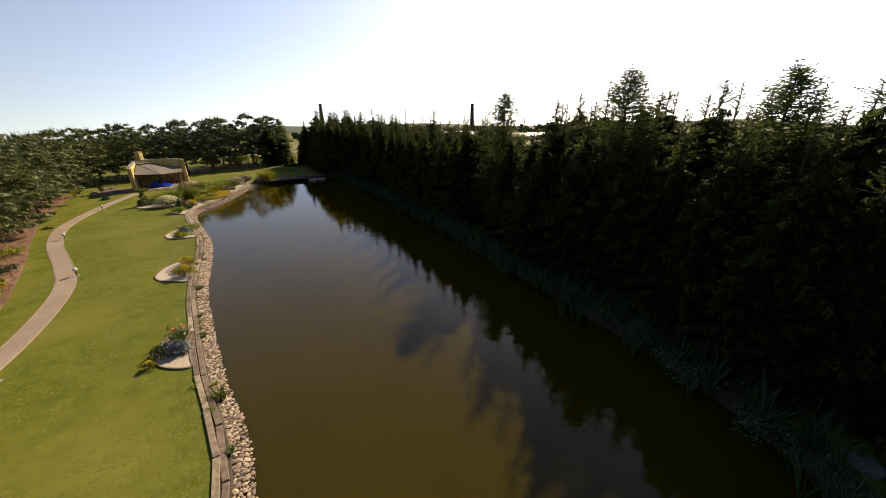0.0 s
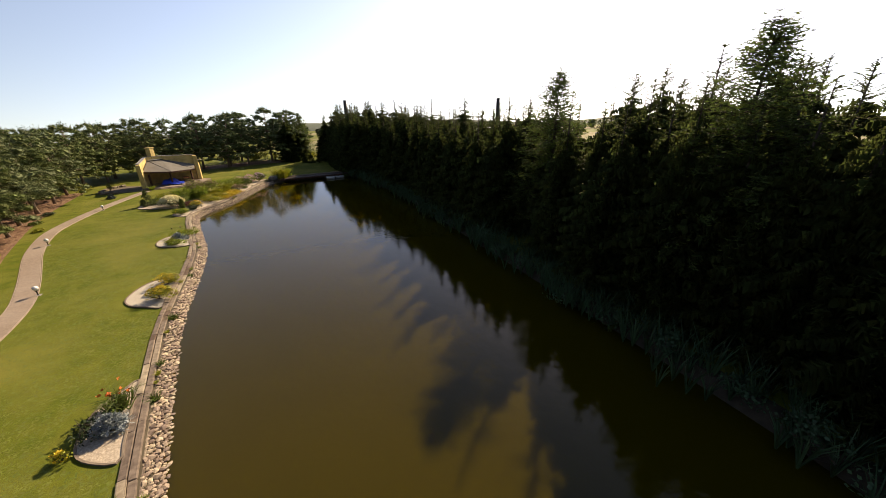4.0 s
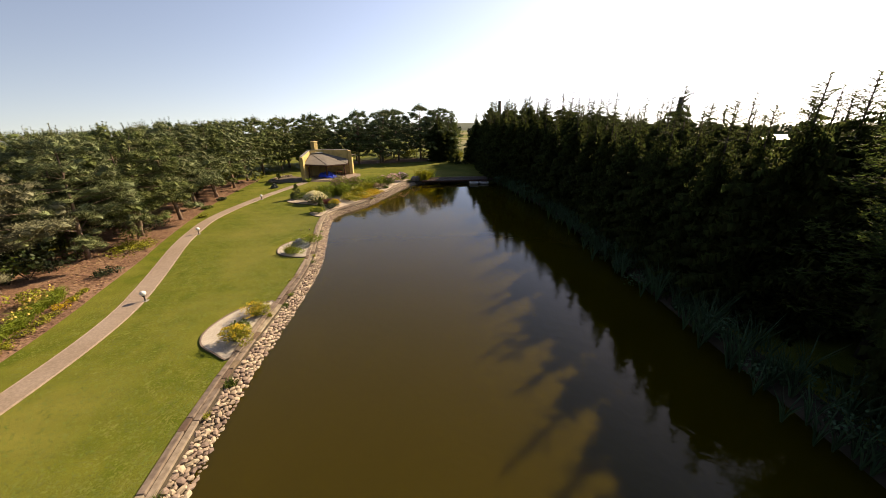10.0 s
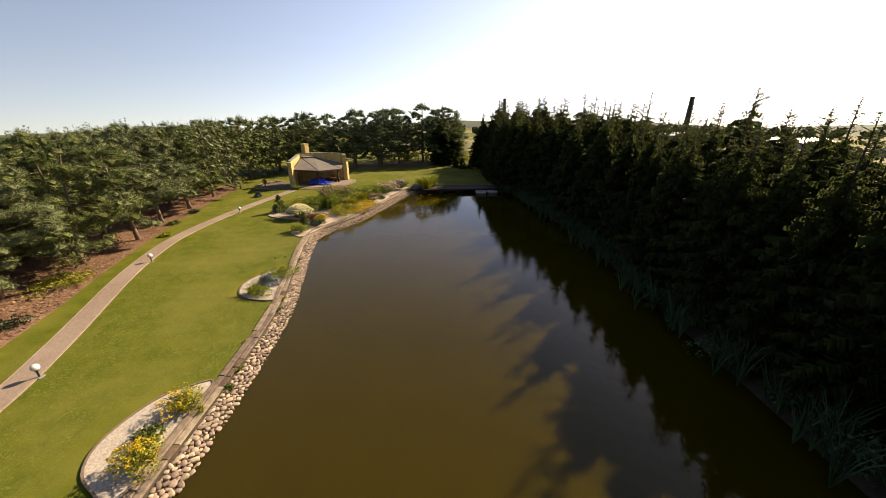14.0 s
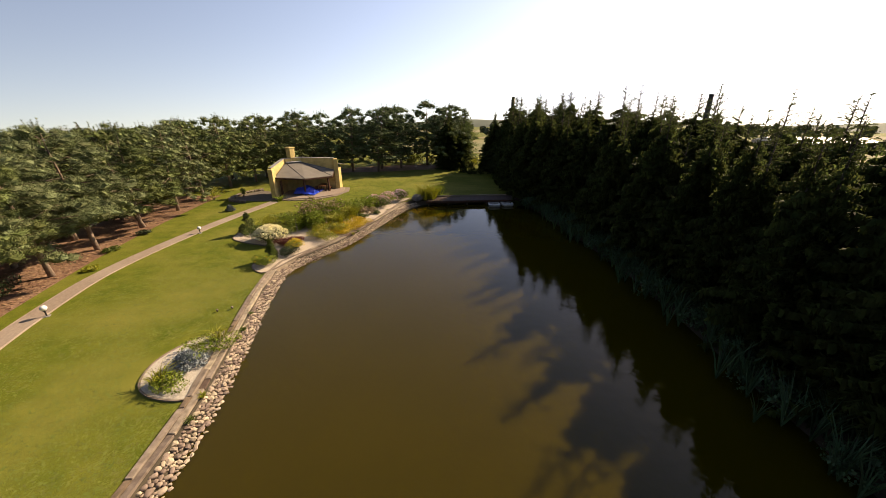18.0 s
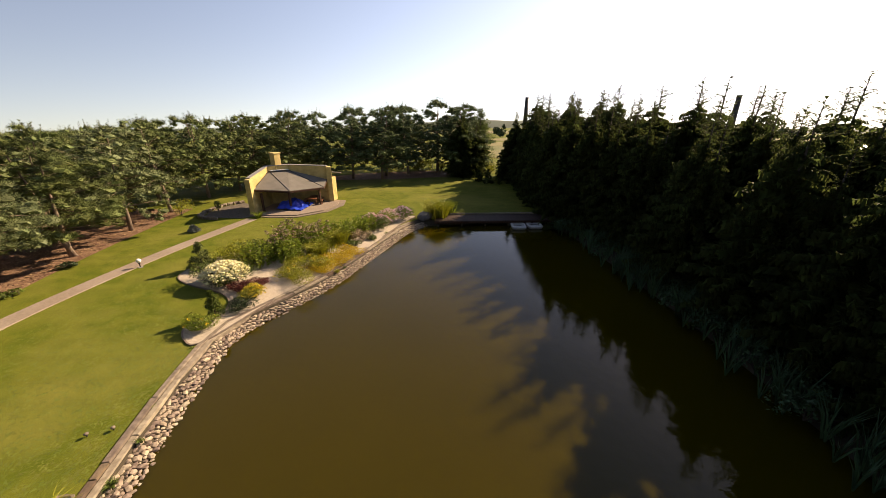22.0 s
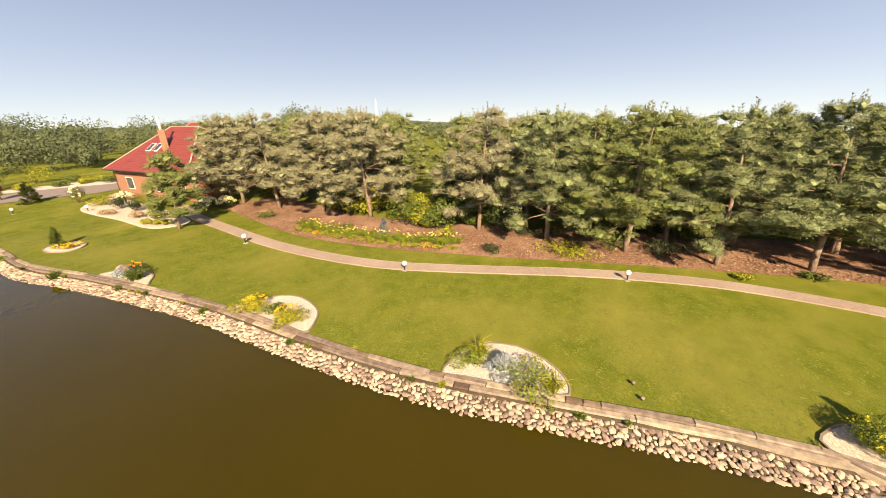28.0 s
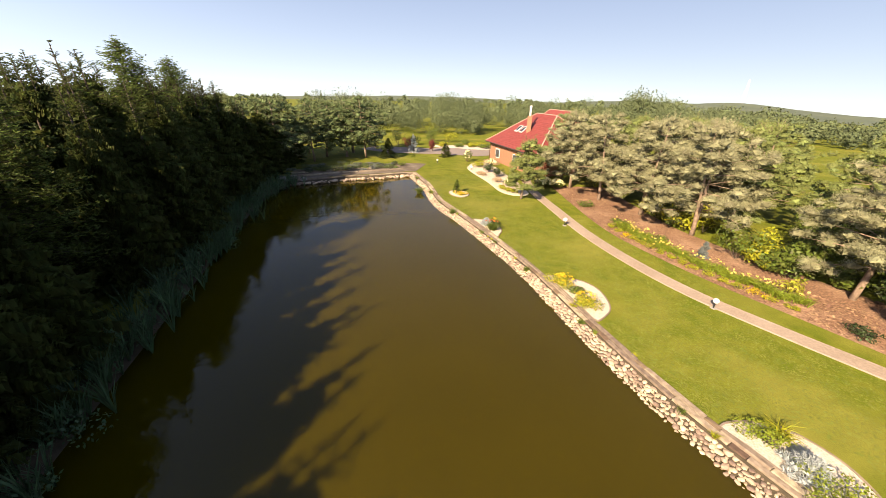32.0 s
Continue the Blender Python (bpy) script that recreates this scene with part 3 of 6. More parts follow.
def spruce_mesh(rng, h, r, sparse=1.0, droop=0.25, leader=0.12, fine=5.5, boughs=6, full=1.0):
    """A dense conifer: fronds in loose tiers and a bare-looking leading shoot with whorls of twigs."""
    wood = [tube([(0, 0, -0.1), (0.03, 0.02, h * 0.5), (0, 0, h)], [h * 0.016, h * 0.009, 0.012], 7)]
    fr = []
    tiers = int(h * 3.4 * sparse)
    for i in range(tiers):
        for b in range(boughs):
            t = min(0.985, 0.03 + (0.97 - leader) * (i + rng.uniform(-0.6, 1.6)) / tiers)
            t = max(0.02, t)
            reach = r * min(1.0, max(0.0, 1.0 - t - 0.55 * leader) * full) ** 0.9 * rng.uniform(0.7, 1.15) + 0.07
            a = rng.uniform(0, 6.28)
            l = reach * rng.uniform(0.7, 1.15)
            d = Vector((math.cos(a), math.sin(a), 0))
            side = Vector((-d.y, d.x, 0))
            n = max(3, int(l * fine))
            base = Vector((0, 0, t * h))
            vs, fs = [], []
            g = min(1.0, 0.24 + 0.48 * l)
            for k in range(n):
                u = (k + 0.6) / n
                p = base + d * l * u + Vector((0, 0, -droop * l * u * u + 0.22 * l * max(0, u - 0.6)))
                w = (0.12 * g + 1.05 / fine * l * (1 - u) ** 0.7) * rng.uniform(0.6, 1.3)
                for s in (-1, 1):
                    tip = p + side * s * w + d * w * 0.75 + Vector((0, 0, rng.uniform(-0.42, 0.10))) * g
                    o = len(vs)
                    e = d * 0.62 / fine * g + Vector((0, 0, rng.uniform(-0.02, 0.03)))
                    vs += [p - e, p + e, tip, p - e * 0.5 + side * s * w * 0.6 + Vector((0, 0, -0.28)) * g]
                    fs += [(o, o + 1, o + 2), (o, o + 2, o + 3)]
            o = len(vs)
            end = base + d * l * 1.08 + Vector((0, 0, -droop * l * 0.75))
            vs += [end - d * 0.16 - side * 0.03, end - d * 0.16 + side * 0.03, end]
            fs.append((o, o + 1, o + 2))
            fr.append((vs, fs))
    # the open top: whorls of short rising twigs, wider downwards
    whorls = 7
    for q in range(whorls):
        z = h * (1 - leader * 1.15 * (q + 0.15) / whorls)
        for _ in range(3 if q < 2 else 5):
            a = rng.uniform(0, 6.28)
            l = (0.10 + 0.115 * q) * h / 10 * rng.uniform(0.6, 1.2)
            d = Vector((math.cos(a), math.sin(a), rng.uniform(0.15, 0.75)))
            root = Vector((0, 0, z + rng.uniform(-0.1, 0.1)))
            tip = root + d * l
            wood.append(tube([root, tip], [0.011, 0.004], 3))
            n = 3 + int(l * 12)
            for k in range(n):
                fr.append(blades(rng, root.lerp(tip, (k + 0.8) / n), 2, 0.10, 0.045, 1.0, 0.2))
    for k in range(int(leader * h * 7)):
        fr.append(blades(rng, Vector((0, 0, h * (1 - leader * k / (leader * h * 7)))), 2, 0.09, 0.04, 0.8, 0.5))
    return join(*wood), join(*fr)


def larch_mesh(rng, h, r):
    """An open, oval, feathery crown of rising twigs along a straight trunk."""
    wood = [tube([(0, 0, -0.1), (0.05, 0.02, h * 0.5), (0, 0, h)], [h * 0.017, h * 0.010, 0.012], 7)]
    fr = []
    for i in range(420):
        t = 0.08 + 0.91 * rng.random() ** 0.95
        reach = r * (1 - t) ** 0.62 * min(1.0, (t + 0.25) / 0.55) * 1.12
        l = max(0.2, reach * rng.uniform(0.6, 1.12))
        a = rng.uniform(0, 6.28)
        d = Vector((math.cos(a), math.sin(a), rng.uniform(-0.05, 0.35)))
        base = Vector((0, 0, t * h))
        tip = base + d * l
        wood.append(tube([base, tip], [0.022, 0.005], 3))
        for k in range(int(l * 14) + 2):
            q = base.lerp(tip, rng.uniform(0.2, 1.05)) + Vector((rng.gauss(0, 0.13), rng.gauss(0, 0.13), rng.gauss(-0.04, 0.12)))
            fr.append(blades(rng, q, 4, 0.16, 0.05, 1.0, 0.3))
    return join(*wood), join(*fr)


def tree_thing(name, meshes, label, category, m, bark, needle, group=""):
    t = thing(name, label, category, m, group=group)
    part("trunk", mesh_of("trunk", *meshes[0], bark, True), t)
    part("crown", mesh_of("crown", *meshes[1], needle), t)
    return t


rt = random.Random(11)
pines = {}
SHAPES = ((3.8, 0.07, 1), (4.0, 0.04, 2), (3.7, 0.11, 1))
FINE = [pine_mesh(random.Random(20 + i), 8.0, *k, True) for i, k in enumerate(SHAPES)]
PLAIN = [pine_mesh(random.Random(30 + i), 8.0, *k, False) for i, k in enumerate(SHAPES)]
def put_pine(i, x, y, h, label, group, needle="pine", fine=False):
    key = (i % 3, needle, fine)
    m = pose(x, y, 0, 0, 0, rt.uniform(0, 360)) @ Matrix.Scale(h / 8.0, 4)
    if key in pines:
        t = copy_thing(pines[key], m)
    else:
        t = pines[key] = tree_thing("pine_tree", (FINE if fine else PLAIN)[i % 3], label, "tree", m, "trunk", needle, group)
    t.matrix_basis = m
    return tagged(t, label, "tree", group)


# (x, y, height, needles) of the pine row along the path
TINTS = {"pine": "grey-green pine with a bare leaning trunk on bark mulch", "pine_brown": "brownish-green pine with a short trunk on bark mulch", "pine_green": "olive-green pine with a slanting trunk on bark mulch"}
ROW = [(-18.6, -5.0, 8.0, "pine"), (-19.4, -1.6, 7.9, "pine_brown"), (-21.9, 2.6, 8.1, "pine_brown"), (-24.8, 6.4, 8.3, "pine_brown"), (-27.5, 10.5, 8.2, "pine_brown"), (-32.6, 18.4, 8.2, "pine_brown"), (-34.7, 22.9, 8.1, "pine"),
       (-37.0, 27.0, 8.1, "pine_green"), (-39.1, 31.0, 8.1, "pine"), (-42.2, 34.2, 8.4, "pine"), (-45.4, 38.2, 8.1, "pine_green"), (-48.6, 42.6, 8.1, "pine"), (-52.0, 47.0, 8.3, "pine_green"), (-55.2, 52.2, 8.5, "pine_green")]
for i, (x, y, h, k) in enumerate(ROW):
    put_pine(i, x, y, h, TINTS[k], "pines along the path", k, y < 41)
# pines that fill the gaps just behind the first row
for i in range(len(ROW) - 1):
    (xa, ya, ha, _), (xb, yb, hb, kb) = ROW[i], ROW[i + 1]
    if math.hypot(xb - xa, yb - ya) < 7 and ya > 0:
        d = Vector((xb - xa, yb - ya)).normalized()
        put_pine(i + 1, (xa + xb) / 2 - d.y * 3.2, (ya + yb) / 2 + d.x * 3.2, (ha + hb) / 2 * 0.97, "grey-green pine close behind the pine row", "pines behind the row", kb)
# pines behind the first row
for i, (x, y, h) in enumerate([(-25.0, -1.0, 8.0), (-28.6, 3.0, 8.2), (-31.5, 7.0, 8.0), (-37.5, 17.5, 7.8), (-39.5, 21.5, 7.4), (-42.0, 26.0, 7.6), (-44.0, 30.0, 7.3), (-47.5, 34.0, 7.2), (-51.5, 38.5, 7.4), (-55.5, 43.5, 7.6),
                               (-57.0, 49.0, 7.5), (-55.5, 56.0, 8.0), (-53.5, 61.5, 8.2), (-60.0, 40.0, 7.4), (-56.0, 33.5, 7.3), (-48.0, 26.5, 7.2), (-24.5, -6.0, 7.2), (-45.5, 20.5, 7.0), (-50.5, 29.5, 7.2), (-38.0, 9.0, 7.8), (-34.5, 3.5, 7.9), (-41.5, 13.0, 7.6), (-31.0, -2.5, 7.8), (-40.5, 15.8, 7.5), (-44.5, 18.2, 7.5), (-37.0, 14.0, 5.6), (-57.5, 59.2, 8.4), (-60.5, 55.8, 8.2), (-62.5, 62.5, 8.6), (-63.0, 51.5, 8.0), (-58.5, 66.0, 8.8),
                               (-47.5, 10.5, 7.6), (-52.5, 14.5, 7.4), (-50.0, 21.0, 7.6), (-43.0, 4.5, 7.5), (-56.5, 20.5, 7.4), (-47.0, -2.0, 7.4), (-38.5, -3.5, 7.6), (-55.5, 7.0, 7.3), (-61.0, 28.0, 7.4)]):
    put_pine(i + 2, x, y, h, "olive-green pine behind the path's pine row", "pines behind the row", "pine_green")
# dark pines behind the pavilion
for i, (x, y, h) in enumerate([(-52.0, 66.5, 9.0), (-49.6, 69.0, 9.5), (-47.2, 73.4, 9.9), (-45.0, 76.0, 9.9), (-42.8, 81.0, 10.6), (-41.2, 86.0, 10.3), (-53.5, 73.0, 9.5), (-57.5, 66.0, 9.0), (-49.0, 80.0, 10.0), (-38.6, 80.0, 9.6), (-46.0, 71.0, 9.2)]):
    put_pine(i, x, y, h, "tall dark pine at the far end of the lawn", "dark pines by the far lawn", "pine_dark")
# pines beyond the head of the pond
for i, (x, y, h) in enumerate([(9.6, -10.2, 8.8), (12.6, -10.0, 7.8), (15.5, -9.0, 8.0), (19.5, -10.5, 8.2), (18.6, -4.0, 8.2), (15.0, -5.0, 7.6), (16.0, 1.0, 8.6), (23.0, -5.0, 8.2), (20.5, 3.0, 9.0), (26.0, -1.0, 8.6), (13.5, -13.5, 8.0)]):
    put_pine(i, x, y, h, "dark pine beyond the head of the pond", "pines by the pond head", "pine_dark")
tree_thing("pine_tree", pine_mesh(random.Random(28), 5.7, 1.75, 0.09, 1, True), "small green pine with a leaning trunk by the path", "tree", pose(-14.3, 4.7, 0, 0, 0, 130), "trunk", "pine_green")

# the spruce hedge on the shaded bank
hedge = spline([(-30.0, 82.0), (-25.6, 74.2), (-21.4, 67.8), (-16.8, 62.8), (-11.6, 56.8), (-6.0, 48.4), (-1.5, 39.9), (2.5, 32.4), (6.7, 25.4), (10.2, 19.0), (13.2, 13.2), (14.9, 9.0), (16.2, 5.6)], 1.7)
hn = normals(hedge)
for row, (off, fine, boughs) in enumerate(((0.2, 9.5, 11), (-2.2, 9.0, 10), (-4.8, 9.0, 9))):
    spr = {}
    shapes = [spruce_mesh(random.Random(40 + 10 * row + i), 10.0, rr, 1.0, 0.25, (0.10, 0.14, 0.18)[i], fine, boughs, 1.75 if row == 0 else 2.5) for i, rr in enumerate((2.3, 2.6, 2.1))]
    for i in range(len(hedge)):
        p = hedge[i] + hn[i] * (off + rt.gauss(0, 0.35)) + np.array([rt.gauss(0, 0.3), rt.gauss(0, 0.3)])
        h = float(np.interp(p[1], (6, 14, 24, 32, 37, 42, 47, 53, 62), (9.8, 11.0, 11.2, 10.6, 10.2, 9.8, 9.9, 10.2, 10.6))) * (rt.uniform(0.86, 1.06) if row else rt.uniform(0.82, 0.97))
        if math.hypot(p[0] - 5.2, p[1] - 31.2) < (3.4 if row < 2 else 2.8):
            continue
        k = i % 3
        m = pose(p[0], p[1], 0, 0, 0, rt.uniform(0, 360)) @ Matrix.Diagonal((h / 10 * rt.uniform(0.9, 1.15), h / 10 * rt.uniform(0.9, 1.15), h / 10, 1))
        if k in spr:
            t = copy_thing(spr[k], m)
        else:
            t = spr[k] = tree_thing("spruce_tree", shapes[k], "dense dark-green spruce on the shaded pond bank", "tree", m, "trunk_dark", "spruce", "spruce hedge")
        t.matrix_basis = m
# spruces at the corner of the pond head
for x, y, h in ((15.4, 4.2, 8.2), (16.8, 1.2, 8.4), (17.6, -2.2, 8.2), (14.8, 6.9, 7.8), (15.4, 12.0, 10.4), (16.4, 9.6, 10.2), (14.2, 14.4, 10.6), (16.6, 13.6, 10.8)):
    m = pose(x, y, 0, 0, 0, rt.uniform(0, 360)) @ Matrix.Diagonal((h / 9, h / 9, h / 10, 1))
    copy_thing(spr[1], m).matrix_basis = m
# taller spruces behind the near end of the hedge
for i in range(len(hedge)):
    p = hedge[i] + hn[i] * (-6.6 + rt.gauss(0, 0.5))
    if 9.0 < hedge[i][1] < 30.0 and math.hypot(p[0] - 5.2, p[1] - 31.2) > 3.0:
        h = rt.uniform(10.4, 11.6)
        m = pose(p[0], p[1], 0, 0, 0, rt.uniform(0, 360)) @ Matrix.Diagonal((h / 9, h / 9, h / 10, 1))
        copy_thing(spr[i % 3], m).matrix_basis = m
# dense dark spruces and a light tree between the far pines and the hedge
for x, y, h in ((-37.4, 78.6, 9.0), (-35.9, 80.4, 7.6), (-39.4, 83.0, 9.4)):
    m = pose(x, y, 0, 0, 0, rt.uniform(0, 360)) @ Matrix.Diagonal((h / 9, h / 9, h / 10, 1))
    copy_thing(spr[0], m).matrix_basis = m
# larches that stand over the hedge
lar = None
lm = larch_mesh(random.Random(61), 12.5, 4.1)
for x, y, h in ((5.2, 31.2, 11.6), (10.2, 20.8, 12.2), (13.6, 14.8, 11.6), (-37.6, 85.5, 9.6)):
    m = pose(x, y, 0, 0, 0, rt.uniform(0, 360)) @ Matrix.Scale(h / 12.5, 4)
    if lar is None:
        lar = t = tree_thing("larch_tree", lm, "tall feathery larch among the spruces", "tree", m, "trunk_dark", "larch", "larches in the hedge")
    else:
        t = copy_thing(lar, m)
    t.matrix_basis = m

# woods far off, in belts
rw = random.Random(5)
pieces = []
def belt(az0, az1, d0, d1, n, hgt, lobes, per, size):
    for _ in range(n):
        a, d = radians(rw.uniform(az0, az1)), rw.uniform(d0, d1)
        x, y = CX + math.sin(a) * d, CY + math.cos(a) * d
        h = hgt * rw.choice((0.55, 0.75, 0.9, 1.0, 1.25)) * rw.uniform(0.85, 1.1)
        w = h * rw.uniform(0.32, 0.46)
        g = gz(x, y)
        for _ in range(lobes):
            pieces.append(leaves(rw, (x + rw.gauss(0, w * 0.4), y + rw.gauss(0, w * 0.4), g + h * rw.uniform(0.3, 0.7)), (w * 0.75, w * 0.75, h * 0.32), per, size))
belt(170, 207, 76, 110, 80, 6.6, 6, 170, 0.34)
belt(193, 201, 150, 176, 34, 10.5, 6, 60, 0.8)
belt(140, 170, 66, 100, 60, 7.2, 6, 160, 0.36)
belt(205, 244, 92, 140, 120, 5.8, 5, 90, 0.55)
belt(120, 250, 140, 220, 150, 6.6, 5, 50, 1.1)
belt(250, 345, 170, 260, 110, 5.0, 4, 24, 1.8)
belt(345, 395, 240, 330, 70, 6.5, 4, 22, 2.0)
belt(0, 360, 420, 700, 240, 8.0, 3, 24, 3.6)
thing("far_woods", "hazy green woods on the horizon", "woods", data=mesh_of("far_woods", *join(*pieces), "far_leaf"), kind="stuff")

# ---- garden lamps ----
def lathe(profile, sides=16):
    vs, fs = [], []
    for r, z in profile:
        for k in range(sides):
            a = 2 * math.pi * k / sides
            vs.append((r * math.cos(a), r * math.sin(a), z))
    for i in range(len(profile) - 1):
        for k in range(sides):
            a, b = i * sides + k, i * sides + (k + 1) % sides
            fs.append((a, b, b + sides, a + sides))
    return vs, fs


lamp = thing("garden_lamp", "low garden lamp with a white opal globe on a dark post", "lamp", group="lamps along the path")
globe_profile = [(0.001, 0.42)] + [(0.19 * math.sin(math.pi * k / 10), 0.61 - 0.19 * math.cos(math.pi * k / 10)) for k in range(1, 10)] + [(0.001, 0.80)]
part("globe", mesh_of("globe", *lathe(globe_profile, 20), "globe", True), lamp, label="white opal globe")
part("post", mesh_of("post", *lathe([(0.05, 0.0), (0.045, 0.05), (0.04, 0.36), (0.085, 0.38), (0.09, 0.44), (0.02, 0.45)]), "dark_metal", True), lamp)
part("base", bm_mesh("base", box(0.34, 0.34, 0.06, 0.012, (0, 0, 0.01)), "concrete"), lamp, label="square concrete foot")
LAMPS = [(-18.1, 11.3), (-24.8, 21.5), (-33.4, 29.2), (-39.6, 39.7)]
for i, (x, y) in enumerate(LAMPS):
    m = pose(x, y, 0, 0, 0, 30 * i) @ Matrix.Scale(0.85, 4)
    if i:
        copy_thing(lamp, m)
    else:
        lamp.matrix_basis = m

# ---- timber wall and stones along the lawn shore ----
retaining = thing("retaining_wall", "weathered timber sleepers edging the lawn above the pond", "retaining wall", kind="structure")
wn_ = normals(WALL)
arc = np.r_[0, np.cumsum(np.linalg.norm(np.diff(WALL, axis=0), axis=1))]
def on_wall(s, off):
    p = np.array([np.interp(s, arc, WALL[:, 0]), np.interp(s, arc, WALL[:, 1])])
    q = np.array([np.interp(s, arc, wn_[:, 0]), np.interp(s, arc, wn_[:, 1])])
    return p + q / np.linalg.norm(q) * off
rs = random.Random(3)
lengths = (0.5, 1.4, 1.9, 2.4)
logs = {}
for l in lengths:
    for k in range(2):
        bm = box(l - 0.015, 0.2, 0.2, 0.018)
        for vtx in bm.verts:
            vtx.co += Vector((0, rs.gauss(0, 0.006), rs.gauss(0, 0.006)))
        logs[l, k] = bm_mesh("sleeper", bm, "timber_dark" if l == 0.5 else "timber")
for off, z in ((0.09, -0.05), (0.31, -0.10), (0.40, -0.27)):
    s = 0.1
    while s < arc[-1] - 2.0:
        l = rs.choice(lengths)
        a, b = on_wall(s, off), on_wall(s + l, off)
        c = (a + b) / 2
        part("sleeper", logs[l, rs.randrange(2)], retaining, pose(c[0], c[1], z + rs.gauss(0, 0.012), rs.gauss(0, 1.5), 0, math.degrees(math.atan2(b[1] - a[1], b[0] - a[0]))))
        s += l

stone_bank = thing("stone_bank", "band of pale rounded field stones along the waterline", "stone edging", kind="structure")
def pebble(rng, sub=2):
    bm = bmesh.new()
    bmesh.ops.create_icosphere(bm, subdivisions=sub, radius=1)
    k = Vector((rng.uniform(0.85, 1.35), rng.uniform(0.7, 1.0), rng.uniform(0.45, 0.65)))
    shift = Vector((rng.random() * 9, rng.random() * 9, 0))
    for vtx in bm.verts:
        w = 1 + 0.30 * noise.noise(vtx.co * 1.3 + shift)
        c = Vector([math.copysign(abs(q) ** 0.72, q) for q in vtx.co])
        vtx.co = Vector((c.x * k.x, c.y * k.y, c.z * k.z)) * w * 0.86
    return bm
peb = [bm_mesh("stone", pebble(rs), "stone", True) for _ in range(7)]
low = [pebble(rs, 1) for _ in range(9)]
low = [([tuple(q.co) for q in b.verts], [tuple(x.index for x in fc.verts) for fc in b.faces]) for b in low]
near, rest, cells = [], [], {}
for n in range(69000):
    s, off = rs.uniform(0.2, arc[-1] - 0.4), rs.uniform(0.48, 1.02)
    size = (0.125, 0.108, 0.092, 0.078, 0.064, 0.052)[n // 3000 if n < 9000 else 3 + (n - 9000) // 20000] * rs.uniform(0.92, 1.08)
    key = (int(s / 0.3), int(off / 0.3))
    if any(math.hypot(s - a, (off - b) * 1.2) < (size + c) * 0.66 for i in (-1, 0, 1) for k in (-1, 0, 1) for a, b, c in cells.get((key[0] + i, key[1] + k), ())):
        continue
    cells.setdefault(key, []).append((s, off, size))
    x, y = on_wall(s, off)
    z = -0.17 - (off - 0.48) * 0.62 + size * 0.1
    (near if 27 < s < 37 and len(near) < 300 and size > 0.07 else rest).append((x, y, z, size))
for x, y, z, size in near:
    part("stone", rs.choice(peb), stone_bank, pose(x, y, z, rs.uniform(-13, 13), rs.uniform(-13, 13), rs.uniform(0, 360)) @ Matrix.Scale(size, 4))
vs, fs = [], []
for x, y, z, size in rest:
    m = pose(x, y, z, rs.uniform(-13, 13), rs.uniform(-13, 13), rs.uniform(0, 360)) @ Matrix.Scale(size, 4)
    pv, pf = rs.choice(low)
    o = len(vs)
    vs += [m @ Vector(q) for q in pv]
    fs += [tuple(i + o for i in q) for q in pf]
part("stones", mesh_of("stones", vs, fs, "stones"), stone_bank, kind="stuff")

# two small pale-capped stubs loose in the lawn by the wall, made up for unidentified objects
for i, (x, y) in enumerate(((-26.6, 33.3), (-26.2, 33.8))):
    g = thing("spike_light", "small pale-capped stub standing in the lawn", "lamp", pose(x, y, 0, 0, 0, 40 * i), group="spike lights in the lawn")
    part("stake", mesh_of("stake", *lathe([(0.015, -0.02), (0.02, 0.06), (0.02, 0.09)], 10), "dark_metal", True), g)
    part("cap", mesh_of("cap", *lathe([(0.02, 0.08), (0.06, 0.085), (0.055, 0.13), (0.02, 0.15), (0.001, 0.151)], 12), "kerb", True), g, label="pale rounded cap")

# tufts in the lawn between the wall and the path
rg = np.random.default_rng(17)
TUFTS = 80000
ls = rg.uniform(3, arc[-1] - 8, TUFTS)
lo = rg.uniform(0, 1, TUFTS) ** 1.3
wx, wy = np.interp(ls, arc, WALL[:, 0]), np.interp(ls, arc, WALL[:, 1])
qx, qy = np.interp(ls, arc, wn_[:, 0]), np.interp(ls, arc, wn_[:, 1])
reach = 0.1 + lo * np.interp(wy, (0, 6, 20, 36, 42), (7.5, 9.0, 8.5, 8.6, 7.0))
gx, gy = wx - qx * reach, wy - qy * reach
BED_SPOTS = ((-12.0, 13.7, 1.9), (-18.0, 22.3, 2.4), (-23.8, 30.7, 2.2), (-29.5, 38.4, 1.6), (-33.0, 42.5, 4.2), (-33.0, 47.0, 4.6), (-32.0, 53.0, 4.4), (-8.0, 4.9, 1.6), (-12.5, 1.0, 3.4))
keep = np.ones(TUFTS, bool)
for bx, by, br in BED_SPOTS:
    keep &= np.hypot(gx - bx, gy - by) > br
gx, gy = gx[keep], gy[keep]
n_g = len(gx)
ga, gh, gw = rg.uniform(0, 6.283, n_g), rg.uniform(0.003, 0.006, n_g), rg.uniform(0.02, 0.05, n_g)
gl = rg.normal(0, 0.07, (n_g, 2))
gv = np.zeros((n_g, 3, 3))
gv[:, 0] = np.stack([gx - np.cos(ga) * gw, gy - np.sin(ga) * gw, np.full(n_g, 0.002)], 1)
gv[:, 1] = np.stack([gx + np.cos(ga) * gw, gy + np.sin(ga) * gw, np.full(n_g, 0.002)], 1)
gv[:, 2] = np.stack([gx + gl[:, 0], gy + gl[:, 1], gh], 1)
